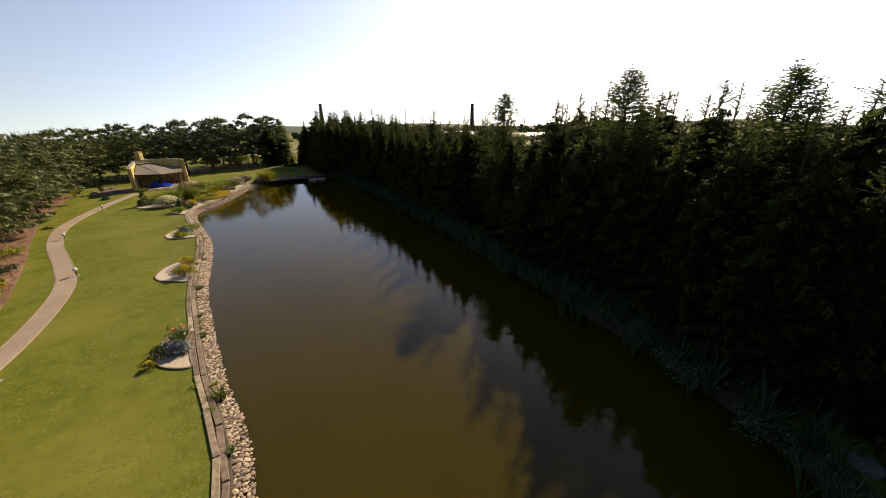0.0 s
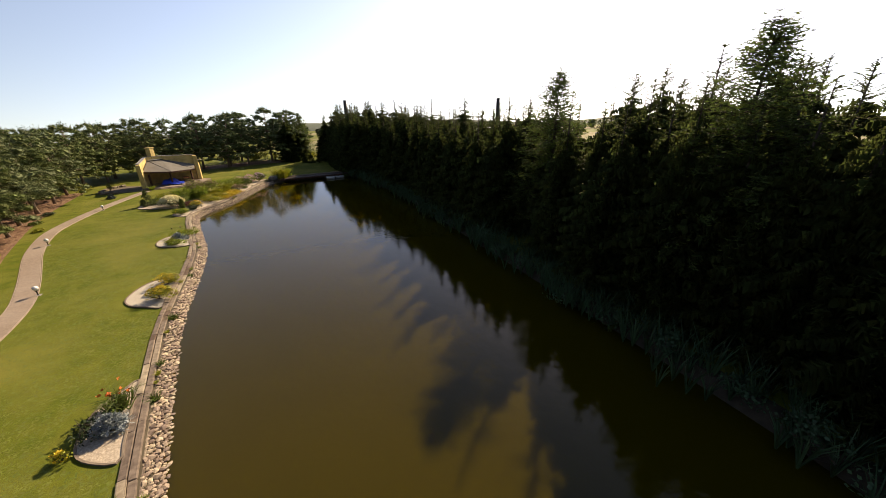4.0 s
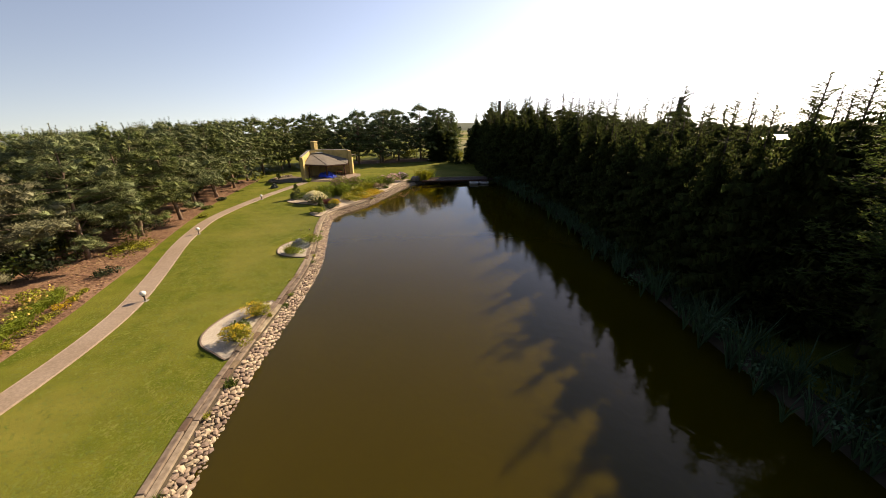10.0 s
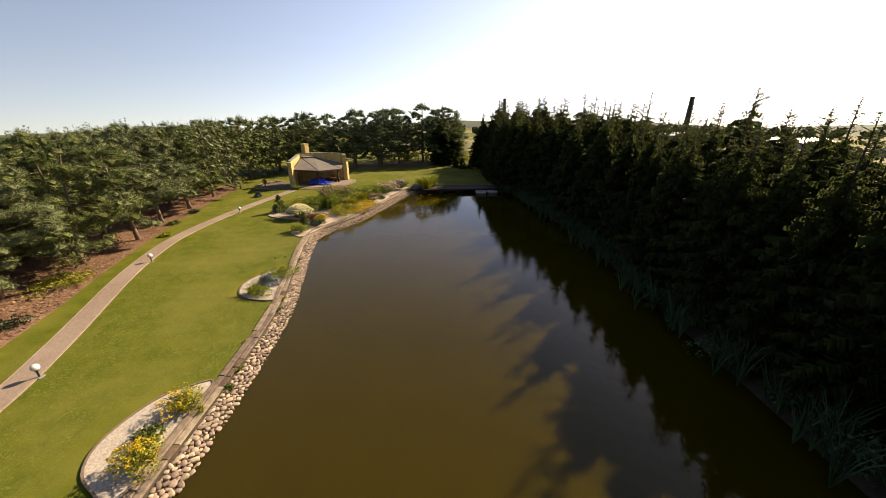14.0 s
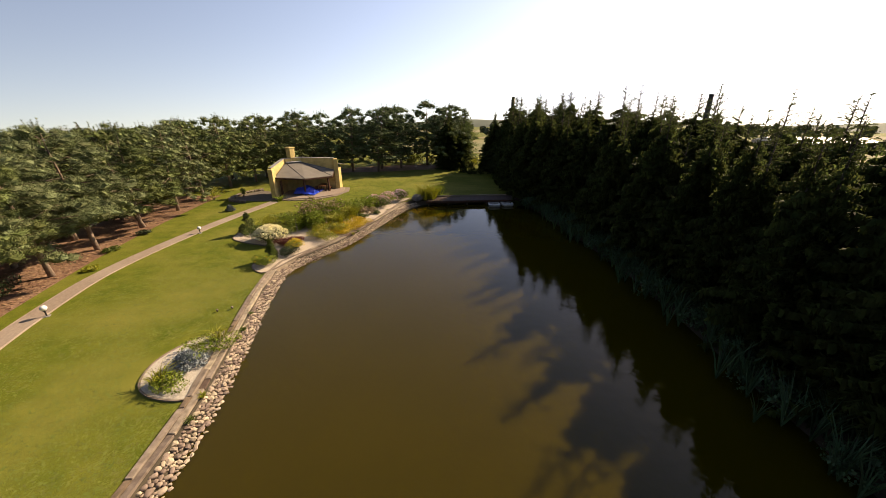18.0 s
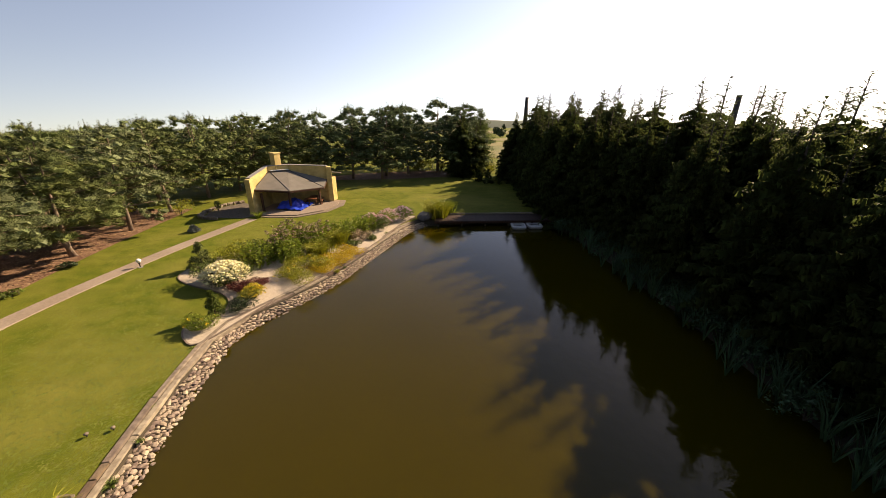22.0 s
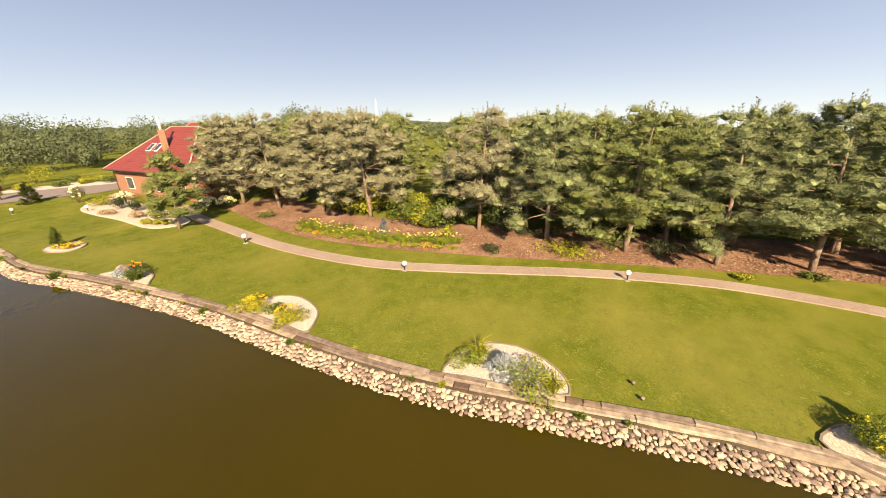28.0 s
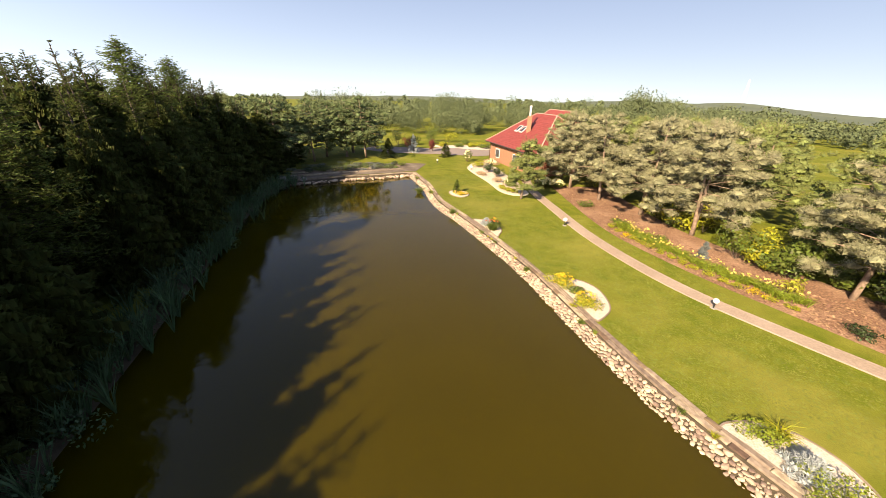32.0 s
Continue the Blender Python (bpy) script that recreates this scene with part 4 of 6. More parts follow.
thing("grass_tufts", "short uneven tufts in the mown lawn", "grass", data=mesh_of("grass_tufts", gv.reshape(-1, 3), np.arange(n_g * 3).reshape(-1, 3), "grass_blade"), kind="stuff")

# ---- planting beds on the shore ----
def bed(name, label, loop, z=0.03, edge="kerb", half=0.032, m="gravel"):
    loop = spline(loop, 0.25, True)
    b = thing(name, label, "garden bed", data=bm_mesh(name, filled([loop], z), m), kind="structure")
    v, f = ribbon(loop, (-half, -half, half, half), (0.0, 0.06, 0.06, 0.0), True)
    part("bed_edging", mesh_of("bed_edging", v, f, edge), b, label="narrow stone edging")
    return b


def near_s(x, y):
    return arc[np.argmin(np.hypot(WALL[:, 0] - x, WALL[:, 1] - y))]


def bush(name, label, x, y, w, h, material, n=420, size=0.12, flower=None, nf=0, seed=0, category="shrub", group="", z=0.0):
    rng = random.Random(seed)
    t = thing(name, label, category, pose(x, y, z), group=group)
    stems = [tube([(0, 0, -0.03), (rng.gauss(0, w * 0.2), rng.gauss(0, w * 0.2), h * 0.45), (rng.gauss(0, w * 0.3), rng.gauss(0, w * 0.3), h * 0.8)], [0.02, 0.014, 0.005], 5) for _ in range(6)]
    part("stem", mesh_of("stem", *join(*stems), "trunk_dark"), t, kind="stuff")
    lobes = [leaves(rng, (rng.gauss(0, w * 0.22), rng.gauss(0, w * 0.22), h * rng.uniform(0.4, 0.62)), (w * 0.34, w * 0.34, h * 0.36), n // 6, size) for _ in range(6)]
    part("foliage", mesh_of("foliage", *join(*lobes), material), t, kind="stuff")
    if flower:
        fl = []
        for _ in range(nf):
            a, r = rng.uniform(0, 6.28), w * 0.5 * rng.random() ** 0.5
            p = (math.cos(a) * r, math.sin(a) * r, h * (0.98 - 0.55 * (r / (w * 0.5 + 1e-6)) ** 2) + rng.uniform(-0.05, 0.06))
            fl.append(leaves(rng, p, (0.12, 0.12, 0.08), 16, 0.14, 0.4) if flower == "cream" else leaves(rng, p, (0.09, 0.09, 0.06), 12, 0.055, 0.3))
        part("bloom", mesh_of("bloom", *join(*fl), flower), t, kind="stuff")
    return t


def stalks(name, label, x, y, w, h, material, seed, flower=None, nf=0, z=0.0):
    """A stand of upright leafy stalks, some with flat flower heads on top."""
    rng = random.Random(seed)
    t = thing(name, label, "plant", pose(x, y, z))
    stems, lv, fl = [], [], []
    for k in range(int(30 * w)):
        a, q = rng.uniform(0, 6.28), w * 0.5 * rng.random() ** 0.5
        base = Vector((math.cos(a) * q, math.sin(a) * q, -0.03))
        hh = h * rng.uniform(0.72, 1.08) * (1 - 0.25 * q / w)
        tip = base + Vector((rng.gauss(0, 0.07), rng.gauss(0, 0.07), 1)) * hh
        stems.append(tube([base, tip], [0.012, 0.006], 3))
        for c in range(11):
            lv.append(blades(rng, base.lerp(tip, 0.12 + 0.085 * c), 2, 0.20, 0.065, 1.0, 0.35, 0.35))
        if flower and k < nf * 1.6:
            fl.append(leaves(rng, tip, (0.15, 0.15, 0.06), 22, 0.09, 0.6))
    part("stem", mesh_of("stem", *join(*stems), material), t, kind="stuff")
    part("foliage", mesh_of("foliage", *join(*lv), material), t, kind="stuff")
    if fl:
        part("bloom", mesh_of("bloom", *join(*fl), flower), t, kind="stuff")
    return t


def grassy(name, label, x, y, w, h, material, n=160, seed=0, flower=None, nf=0, width=0.035, category="plant", group="", lift=1.6, z=0.0):
    """A clump of arching blades, with flower heads on stalks."""
    rng = random.Random(seed)
    t = thing(name, label, category, pose(x, y, z), group=group)
    pieces = [blades(rng, (rng.gauss(0, w * 0.18), rng.gauss(0, w * 0.18), -0.02), 4, h, width, 0.9, lift, 0.8) for _ in range(n // 4)]
    part("leaves", mesh_of("leaves", *join(*pieces), material), t, kind="stuff")
    if flower:
        fl = [leaves(rng, (rng.gauss(0, w * 0.3), rng.gauss(0, w * 0.3), h * rng.uniform(0.85, 1.1)), (0.06, 0.06, 0.05), 7, 0.10) for _ in range(nf)]
        part("bloom", mesh_of("bloom", *join(*fl), flower), t, kind="stuff")
    return t


def dwarf_spruce(name, label, x, y, h, r, material, seed, z=0.0):
    """A small dense conifer of needle tufts on a short stem, wider than it is tall or pointed."""
    rng = random.Random(seed)
    t = thing(name, label, "shrub", pose(x, y, z))
    part("trunk", mesh_of("trunk", *tube([(0, 0, -0.05), (0, 0, h * 0.9)], [0.03 + h * 0.01, 0.008], 6), "trunk_dark"), t)
    pieces = []
    n = int(26 + 60 * r)
    for k in range(n):
        u = rng.random() ** 1.3
        a, q = rng.uniform(0, 6.28), r * (1 - u) ** 0.8 * rng.uniform(0.45, 1.0)
        rad = (0.10 + 0.10 * r) * rng.uniform(0.7, 1.2) * (1.1 - 0.5 * u)
        pieces.append(puff(rng, Vector((math.cos(a) * q, math.sin(a) * q, 0.06 + h * 0.9 * u)), rad, 46, 0.07 + 0.06 * r, 0.026 + 0.012 * r, False))
    pieces.append(blades(rng, (0, 0, h * 0.9), 8, h * 0.12, 0.03, 0.4, 1.2))
    part("crown", mesh_of("crown", *join(*pieces), material), t)
    return t


def bed_behind(label, back, m="gravel"):
    """A bed whose front runs along the timber wall and whose back is a given curve."""
    s0, s1 = near_s(*back[0]), near_s(*back[-1])
    front = [tuple(on_wall(s1 + (s0 - s1) * k / 6, -0.03)) for k in range(7)]
    return bed("gravel_bed", label, back[1:-1] + front, m=m)


bed_behind("half-round gravel bed with a blue spruce by the timber wall", [(-10.6, 12.2), (-11.3, 12.0), (-12.2, 12.2), (-12.9, 13.0), (-13.3, 14.0), (-13.2, 14.9), (-12.8, 15.4)], "gravel_tan")
bed_behind("half-round white gravel bed with yellow shrubs by the timber wall", [(-16.3, 20.5), (-17.4, 20.4), (-18.4, 20.5), (-19.2, 21.1), (-19.6, 22.2), (-19.6, 23.2), (-19.1, 24.1), (-18.6, 24.3)])
bed_behind("half-round gravel bed with a blue dwarf spruce by the timber wall", [(-22.2, 29.2), (-23.1, 28.9), (-24.1, 29.0), (-24.9, 29.7), (-25.2, 30.5), (-25.2, 31.5), (-24.9, 32.2), (-24.4, 32.5)])
BIG = [(-28.4, 37.6), (-29.2, 37.2), (-30.2, 37.7), (-30.3, 38.6), (-30.1, 39.4), (-30.9, 40.1), (-32.2, 40.3), (-34.1, 40.0), (-35.6, 40.0), (-36.4, 40.5), (-37.0, 42.0),
       (-36.6, 45.0), (-35.4, 48.4), (-34.2, 52.0), (-33.2, 55.4), (-31.4, 57.8), (-31.0, 54.8), (-30.1, 51.3), (-29.4, 47.5), (-28.95, 44.3), (-28.95, 41.4)]
bed("flower_bed", "large gravel flower bed with curved edging above the pond", BIG, m="gravel_tan")

# ---- shore plants ----
for s0, off, hh, w_, k in ((3.0, 0.6, 0.5, 0.4, 1), (9.5, 0.55, 0.45, 0.4, 2), (21.2, 0.5, 0.4, 0.35, 3), (27.5, 0.6, 0.35, 0.3, 4), (33.0, 0.55, 0.3, 0.3, 5), (16.0, 0.6, 0.6, 0.5, 6), (43.5, 0.5, 0.3, 0.3, 7)):
    x, y = on_wall(s0, off)
    grassy("grass_tuft", "green weed tuft growing between the bank stones", x, y, w_, hh, "leaf", 90, k, category="weed", group="weeds on the stone bank", z=-0.2)

# bed by the head of the walk: blue spruce with lilies
dwarf_spruce("dwarf_spruce", "low spreading blue spruce in a gravel bed", -12.0, 13.1, 0.5, 0.55, "blue_spruce", 71, 0.03)
grassy("daylily", "daylily clump with orange flowers in a gravel bed", -12.6, 14.0, 0.9, 0.8, "leaf", 200, 72, "orange", 9, z=0.03, category="flower")
bush("shrub", "low dark green shrub in a gravel bed", -12.6, 13.0, 0.9, 0.5, "leaf_dark", 360, 0.1, seed=73, z=0.03)
bush("shrub", "small lime-green shrub with yellow flowers on gravel", -12.5, 12.1, 0.4, 0.3, "leaf_lime", 160, 0.08, "yellow", 10, 74, z=0.03)
# bed with yellow shrubs
bush("shrub", "lime-yellow shrub in a white gravel bed", -17.4, 21.3, 1.25, 0.7, "leaf_lime", 1500, 0.075, "yellow", 60, 75, z=0.03)
bush("shrub", "small green shrub in a white gravel bed", -18.15, 21.95, 0.9, 0.35, "leaf", 420, 0.1, seed=76, z=0.03)
bush("shrub", "lime-yellow shrub in a white gravel bed", -18.45, 22.95, 1.25, 0.65, "leaf_lime", 1500, 0.075, "yellow", 40, 77, z=0.03)
# bed with the silver-blue dwarf spruce
dwarf_spruce("dwarf_spruce", "silver-blue dwarf spruce in a gravel bed", -23.7, 30.5, 0.55, 0.62, "blue_spruce", 81, 0.03)
bush("shrub", "spreading green shrub in a gravel bed", -23.1, 29.6, 1.2, 0.45, "leaf_mid", 1100, 0.075, seed=82, z=0.03)
bush("shrub", "spreading olive-green shrub in a gravel bed", -23.9, 31.5, 1.4, 0.55, "leaf_mid", 1400, 0.075, seed=83, z=0.03)
grassy("tall_weed", "tall yellow-green flowering stalks in a gravel bed", -23.6, 29.4, 0.5, 0.8, "leaf_lime", 70, 84, z=0.03)
grassy("tall_weed", "wispy dry stalks at the edge of a gravel bed", -24.4, 31.9, 0.8, 0.7, "leaf_lime", 90, 85, z=0.03)

# ---- the large flower bed ----
PL = [  # kind, x, y, width, height, foliage, flower, flower count, label
    ("b", -33.0, 41.2, 1.7, 0.95, "leaf", "cream", 110, "hydrangea bush covered in cream-white flowers"),
    ("b", -31.4, 41.0, 0.9, 0.5, "red_leaf", None, 0, "low shrub with dark red leaves on gravel"),
    ("b", -30.9, 41.9, 0.6, 0.4, "red_leaf", None, 0, "low shrub with dark red leaves on gravel"),
    ("b", -30.0, 40.9, 0.85, 0.6, "leaf_lime", "yellow", 70, "round yellow-flowering shrub by the timber wall"),
    ("b", -29.4, 38.0, 0.9, 0.6, "leaf_mid", "yellow", 3, "small olive-green shrub in a curved bed corner"),
    ("b", -29.6, 40.1, 0.9, 0.4, "leaf_dark", None, 0, "low dark shrub by the timber wall"),
    ("b", -35.4, 43.2, 1.9, 0.9, "leaf_lime", None, 0, "spreading bright green juniper by the bed edge"),
    ("b", -34.8, 44.8, 1.5, 0.9, "leaf", None, 0, "leafy green perennial clump in the flower bed"),
    ("g", -33.6, 43.6, 1.3, 1.3, "leaf", None, 0, "tall upright leafy perennial clump"),
    ("g", -33.6, 45.4, 1.4, 1.5, "leaf", "dusty", 40, "tall joe-pye plants with dusty pink heads"),
    ("g", -34.6, 46.8, 1.5, 1.6, "leaf", "dusty", 46, "tall joe-pye plants with dusty pink heads"),
    ("g", -33.0, 47.2, 1.5, 1.4, "leaf", "dusty", 40, "tall joe-pye plants with dusty pink heads"),
    ("g", -32.6, 45.0, 1.4, 1.3, "leaf", None, 0, "tall upright leafy perennial clump"),
    ("g", -33.6, 48.8, 1.4, 1.3, "leaf", "dusty", 20, "tall joe-pye plants with dusty pink heads"),
    ("g", -32.2, 48.8, 1.3, 1.1, "leaf_lime", None, 0, "tall yellow-green grass clump"),
    ("g", -31.6, 46.6, 1.2, 1.0, "leaf_lime", None, 0, "tall yellow-green grass clump"),
    ("g", -32.6, 50.4, 1.5, 1.2, "leaf", None, 0, "leafy green perennial clump in the flower bed"),
    ("g", -32.4, 52.0, 1.4, 1.1, "leaf", None, 0, "leafy green perennial clump in the flower bed"),
    ("b", -31.5, 50.6, 0.9, 0.6, "dusty", None, 0, "low rust-brown perennial by the gravel"),
    ("b", -30.2, 43.4, 1.4, 0.55, "leaf_lime", "yellow", 22, "low yellow-green ground cover on gravel"),
    ("b", -30.6, 44.8, 1.5, 0.6, "leaf_lime", "yellow", 22, "low yellow-green ground cover on gravel"),
    ("b", -29.8, 45.2, 1.3, 0.4, "leaf_gold", "yellow", 22, "mat of yellow stonecrop by the timber wall"),
    ("b", -30.0, 46.6, 1.4, 0.4, "leaf_gold", "yellow", 22, "mat of yellow stonecrop by the timber wall"),
    ("b", -30.4, 48.0, 1.2, 0.35, "leaf_gold", "yellow", 22, "mat of yellow stonecrop by the timber wall"),
    ("b", -30.8, 49.2, 0.7, 0.3, "leaf", None, 0, "small green cushion plant on gravel"),
    ("b", -30.7, 51.0, 0.6, 0.25, "leaf", None, 0, "small green cushion plant on gravel"),
    ("b", -31.9, 53.4, 1.4, 0.9, "leaf", "pink", 60, "pink phlox in flower above the pond"),
    ("b", -32.2, 54.8, 1.5, 1.0, "leaf_mid", "pink", 80, "pink and white phlox in flower above the pond"),
    ("b", -31.7, 56.2, 1.4, 1.0, "leaf", "violet", 80, "lilac and white phlox in flower above the pond"),
    ("b", -32.9, 53.4, 1.2, 0.9, "leaf", "pink", 40, "pink phlox in flower above the pond"),
    ("g", -29.5, 58.6, 1.6, 2.0, "leaf_lime", None, 0, "large silvery grass clump beside the jetty"),
    ("g", -29.6, 60.0, 1.5, 1.7, "leaf", None, 0, "large silvery grass clump beside the jetty"),
]
for i, (k, x, y, w_, h_, fol, fl, nf, label) in enumerate(PL):
    if k == "b":
        bush("flowering_bush" if fl else "shrub", label, x, y, w_ * 1.45, h_ * 1.25, fol, int((2600 if h_ < 0.62 else 1250) * w_ * (0.6 + h_)), 0.065 if h_ < 0.62 else 0.085, fl, int(nf * (0.8 if fol in ("leaf_lime", "leaf_gold") else 3.0 if fl == "cream" else 1.7)), 100 + i, z=0.03)
    else:
        if "silvery" in label or "yellow-green grass" in label:
            grassy("perennial_clump", label, x, y, w_ * 1.4, h_ * (0.9 if "silvery" in label else 1.15), "leaf_mid" if fol == "leaf" else fol, 500, 140 + i, fl, nf, 0.05, lift=2.6, z=0.03)
        else:
            stalks("perennial_clump", label, x, y, w_ * 1.35, h_ * 1.2, "leaf_mid", 140 + i, fl, nf, 0.03)
dwarf_spruce("dwarf_conifer", "small upright dark green conifer in the bed corner", -29.9, 38.9, 1.4, 0.42, "leaf", 91, 0.03)
dwarf_spruce("young_pine", "young wispy conifer at the edge of the flower bed", -36.2, 41.6, 1.7, 0.75, "pine_green", 92, 0.03)

def boulder(x, y, z, size, seed, label, category="rock"):
    rng = random.Random(seed)
    bm = pebble(rng, 3)
    for vtx in bm.verts:
        vtx.co *= size * (1 + 0.12 * noise.noise(vtx.co * 2.5 + Vector((seed, 0, 0))))
    return thing("boulder", label, category, pose(x, y, z, 0, 0, rng.uniform(0, 360)), bm_mesh("boulder", bm, "rock", False))
boulder(-30.2, 57.6, 0.2, 0.75, 1, "dark grey boulder beside the jetty")
for i, (x, y, s_) in enumerate(((11.2, 5.2, 0.6), (12.2, 5.9, 0.7), (10.4, 4.6, 0.5), (12.6, 7.4, 0.55), (11.9, 4.3, 0.6), (13.0, 4.9, 0.6))):
    boulder(x, y, -0.05, s_, 10 + i, "grey boulder at the shaded pond corner")
rh = random.Random(15)
head_n = normals(HEAD)
for i in range(0, len(HEAD) - 1):
    for k in range(7):
        p = HEAD[i] + head_n[i] * rh.uniform(0.3, 1.0) + np.array([rh.uniform(-0.3, 0.3), rh.uniform(-0.3, 0.3)])
        part("stone", rh.choice(peb), stone_bank, pose(p[0], p[1], -0.3 + rh.uniform(-0.08, 0.06), rh.uniform(-25, 25), rh.uniform(-20, 20), rh.uniform(0, 360)) @ Matrix.Scale(rh.choice((0.09, 0.12, 0.15, 0.2, 0.27)), 4))
for i in range(0, len(HEAD) - 3, 3):
    a, b = HEAD[i] + head_n[i] * 0.2, HEAD[i + 3] + head_n[i + 3] * 0.2
    c = (a + b) / 2
    part("sleeper", logs[1.4, i % 2], retaining, pose(c[0], c[1], -0.06, 0, 0, math.degrees(math.atan2(b[1] - a[1], b[0] - a[0]))))

# low planting on the slope at the head of the pond
for i in range(95):
    u = rh.random()
    x, y = 10.5 - 9.5 * u + rh.uniform(0.8, 4.4), 3.2 - 6.4 * u - rh.uniform(0.9, 4.6)
    bush("shrub", "low grey-green ground-cover shrub on the slope", x, y, rh.uniform(0.8, 1.5), rh.uniform(0.3, 0.6), rh.choice(("leaf_dark", "pine_dark", "grey_spruce", "leaf")), 260, 0.11, seed=300 + i, group="shrubs at the pond head")

# green undergrowth at the foot of the pine row
for i, (x, y, w_, h_, fol) in enumerate(((-33.2, 15.4, 1.8, 0.9, "leaf"), (-34.6, 16.4, 1.6, 1.2, "leaf_mid"), (-35.8, 18.6, 2.0, 1.0, "leaf"), (-34.6, 24.9, 2.2, 0.6, "leaf_lime"), (-35.6, 22.6, 1.5, 1.0, "leaf"),
                                        (-36.4, 26.4, 1.9, 1.3, "leaf"), (-34.2, 21.2, 1.3, 0.6, "leaf_dark"), (-31.9, 11.3, 1.6, 1.0, "leaf"), (-38.2, 28.4, 1.8, 1.2, "leaf_dark"))):
    bush("shrub", "leafy green shrub on bark mulch below the pines", x, y, w_, h_, fol, int(300 * w_), 0.11, seed=860 + i, group="shrubs below the pines")
bush("shrub", "light yellow-green shrub below the pines", -49.9, 46.9, 1.4, 1.8, "leaf_lime", 420, 0.12, seed=880)

# bushes and reeds along the shaded bank
rr = random.Random(23)
bn = normals(BANK)
for i in range(20, len(BANK) - 1, max(1, (len(BANK) - 20) // 22)):
    p = BANK[i] + bn[i] * rr.uniform(0.2, 1.2)
    bush("shrub", "dark green leafy bush at the shaded water's edge", p[0], p[1], rr.uniform(1.3, 2.2), rr.uniform(0.8, 1.4), "reed", 520, 0.13, seed=900 + i, z=-0.3, group="bushes on the shaded bank")
reed_pieces = []
for i in range(18, len(BANK)):
    for k in range(5):
        p = BANK[i] + bn[i] * rr.uniform(-0.8, 1.6) + np.array([rr.gauss(0, 0.3), rr.gauss(0, 0.3)])
        reed_pieces.append(blades(rr, (p[0], p[1], -0.45), 16, rr.uniform(1.1, 1.9), 0.05, 0.4, 1.6, 0.5))
thing("reeds", "dark green reeds leaning over the shaded water's edge", "reeds", data=mesh_of("reeds", *join(*reed_pieces), "reed"), kind="stuff")

# ---- mulch, lilies and undergrowth by the path ----
rb = random.Random(31)
bark_n = normals(BARK_FRONT)
vs, fs = [], []
for _ in range(9000):
    i = rb.randrange(len(BARK_FRONT) - 1)
    t = rb.random()
    p = BARK_FRONT[i] * (1 - t) + BARK_FRONT[i + 1] * t - bark_n[i] * rb.uniform(0.05, 3.8)
    a, s_ = rb.uniform(0, 6.28), rb.uniform(0.04, 0.10)
    u, w_ = Vector((math.cos(a), math.sin(a), rb.uniform(-0.3, 0.3))) * s_, Vector((-math.sin(a), math.cos(a), rb.uniform(-0.3, 0.3))) * s_ * 0.45
    c = Vector((p[0], p[1], 0.045))
    o = len(vs)
    vs += [c - u - w_, c + u - w_, c + u + w_, c - u + w_]
    fs.append((o, o + 1, o + 2, o + 3))
thing("bark_chips", "loose reddish bark chips scattered over the mulch bed", "mulch", data=mesh_of("bark_chips", vs, fs, "bark_chip"), kind="stuff")
LILY = spline([(-21.5, 10.8), (-23.6, 14.6), (-25.9, 17.8), (-28.5, 20.7)], 0.8)
ln = normals(LILY)
for i in range(len(LILY)):
    p = LILY[i] - ln[i] * 0.25
    bush("flower_mound", "low yellow-green mound edging the mulch bed", p[0], p[1], rb.uniform(0.5, 0.75), rb.uniform(0.25, 0.35), rb.choice(("leaf_lime", "leaf_gold", "leaf_lime")), 300, 0.075, None, 0, 400 + i, "flower", "yellow mounds along the mulch")
    q = LILY[i] - ln[i] * rb.uniform(0.8, 1.5)
    grassy("daylily", "daylily clump with pale yellow flowers on mulch", q[0], q[1], 0.8, rb.uniform(0.55, 0.75), "leaf_mid", 150, 430 + i, "lily", rb.choice((1, 3, 5)), category="flower", group="daylilies along the mulch")
for i in range(len(LILY) - 1):
    q = (LILY[i] + LILY[i + 1]) / 2 - ln[i] * rb.uniform(0.6, 1.7)
    grassy("daylily", "leafy daylily clump with few flowers on mulch", q[0], q[1], 1.0, rb.uniform(0.5, 0.7), "leaf_mid", 150, 480 + i, "lily", rb.choice((0, 2, 4)), category="flower", group="daylilies along the mulch")
dwarf_spruce("young_blue_spruce", "young blue spruce among lilies on the mulch", -26.6, 15.0, 1.2, 0.4, "grey_spruce", 95)
for i, (x, y, w_, h_, m_) in enumerate(((-33.4, 24.6, 2.2, 0.45, "leaf_lime"), (-34.4, 25.8, 1.8, 0.4, "leaf_lime"), (-38.4, 32.6, 0.9, 0.3, "leaf_lime"), (-30.5, 22.2, 1.2, 0.45, "leaf_dark"), (-22.6, 9.4, 1.2, 0.4, "leaf"), (-24.6, 12.6, 1.3, 0.35, "leaf"),
                                        (-20.2, 5.6, 1.1, 0.6, "leaf"), (-29.5, 18.6, 1.2, 0.9, "leaf_lime"), (-43.2, 37.5, 0.9, 0.4, "leaf_dark"), (-41.0, 34.6, 1.0, 0.35, "leaf"), (-48.6, 49.5, 0.6, 1.1, "leaf"))):
    bush("ground_cover", "low leafy ground cover on bark mulch", x, y, w_, h_, m_, 380, 0.12, seed=460 + i)
for i in range(34):
    k = rb.randrange(len(BARK_FRONT))
    p = BARK_FRONT[k] - bark_n[k] * rb.uniform(4.6, 8.5)
    bush("undergrowth", "leafy undergrowth shrub behind the pines", p[0], p[1], rb.uniform(1.8, 3.0), rb.uniform(1.4, 2.8), rb.choice(("leaf_dark", "leaf", "leaf", "leaf_lime")), 620, 0.22, seed=500 + i, group="undergrowth behind the pines")

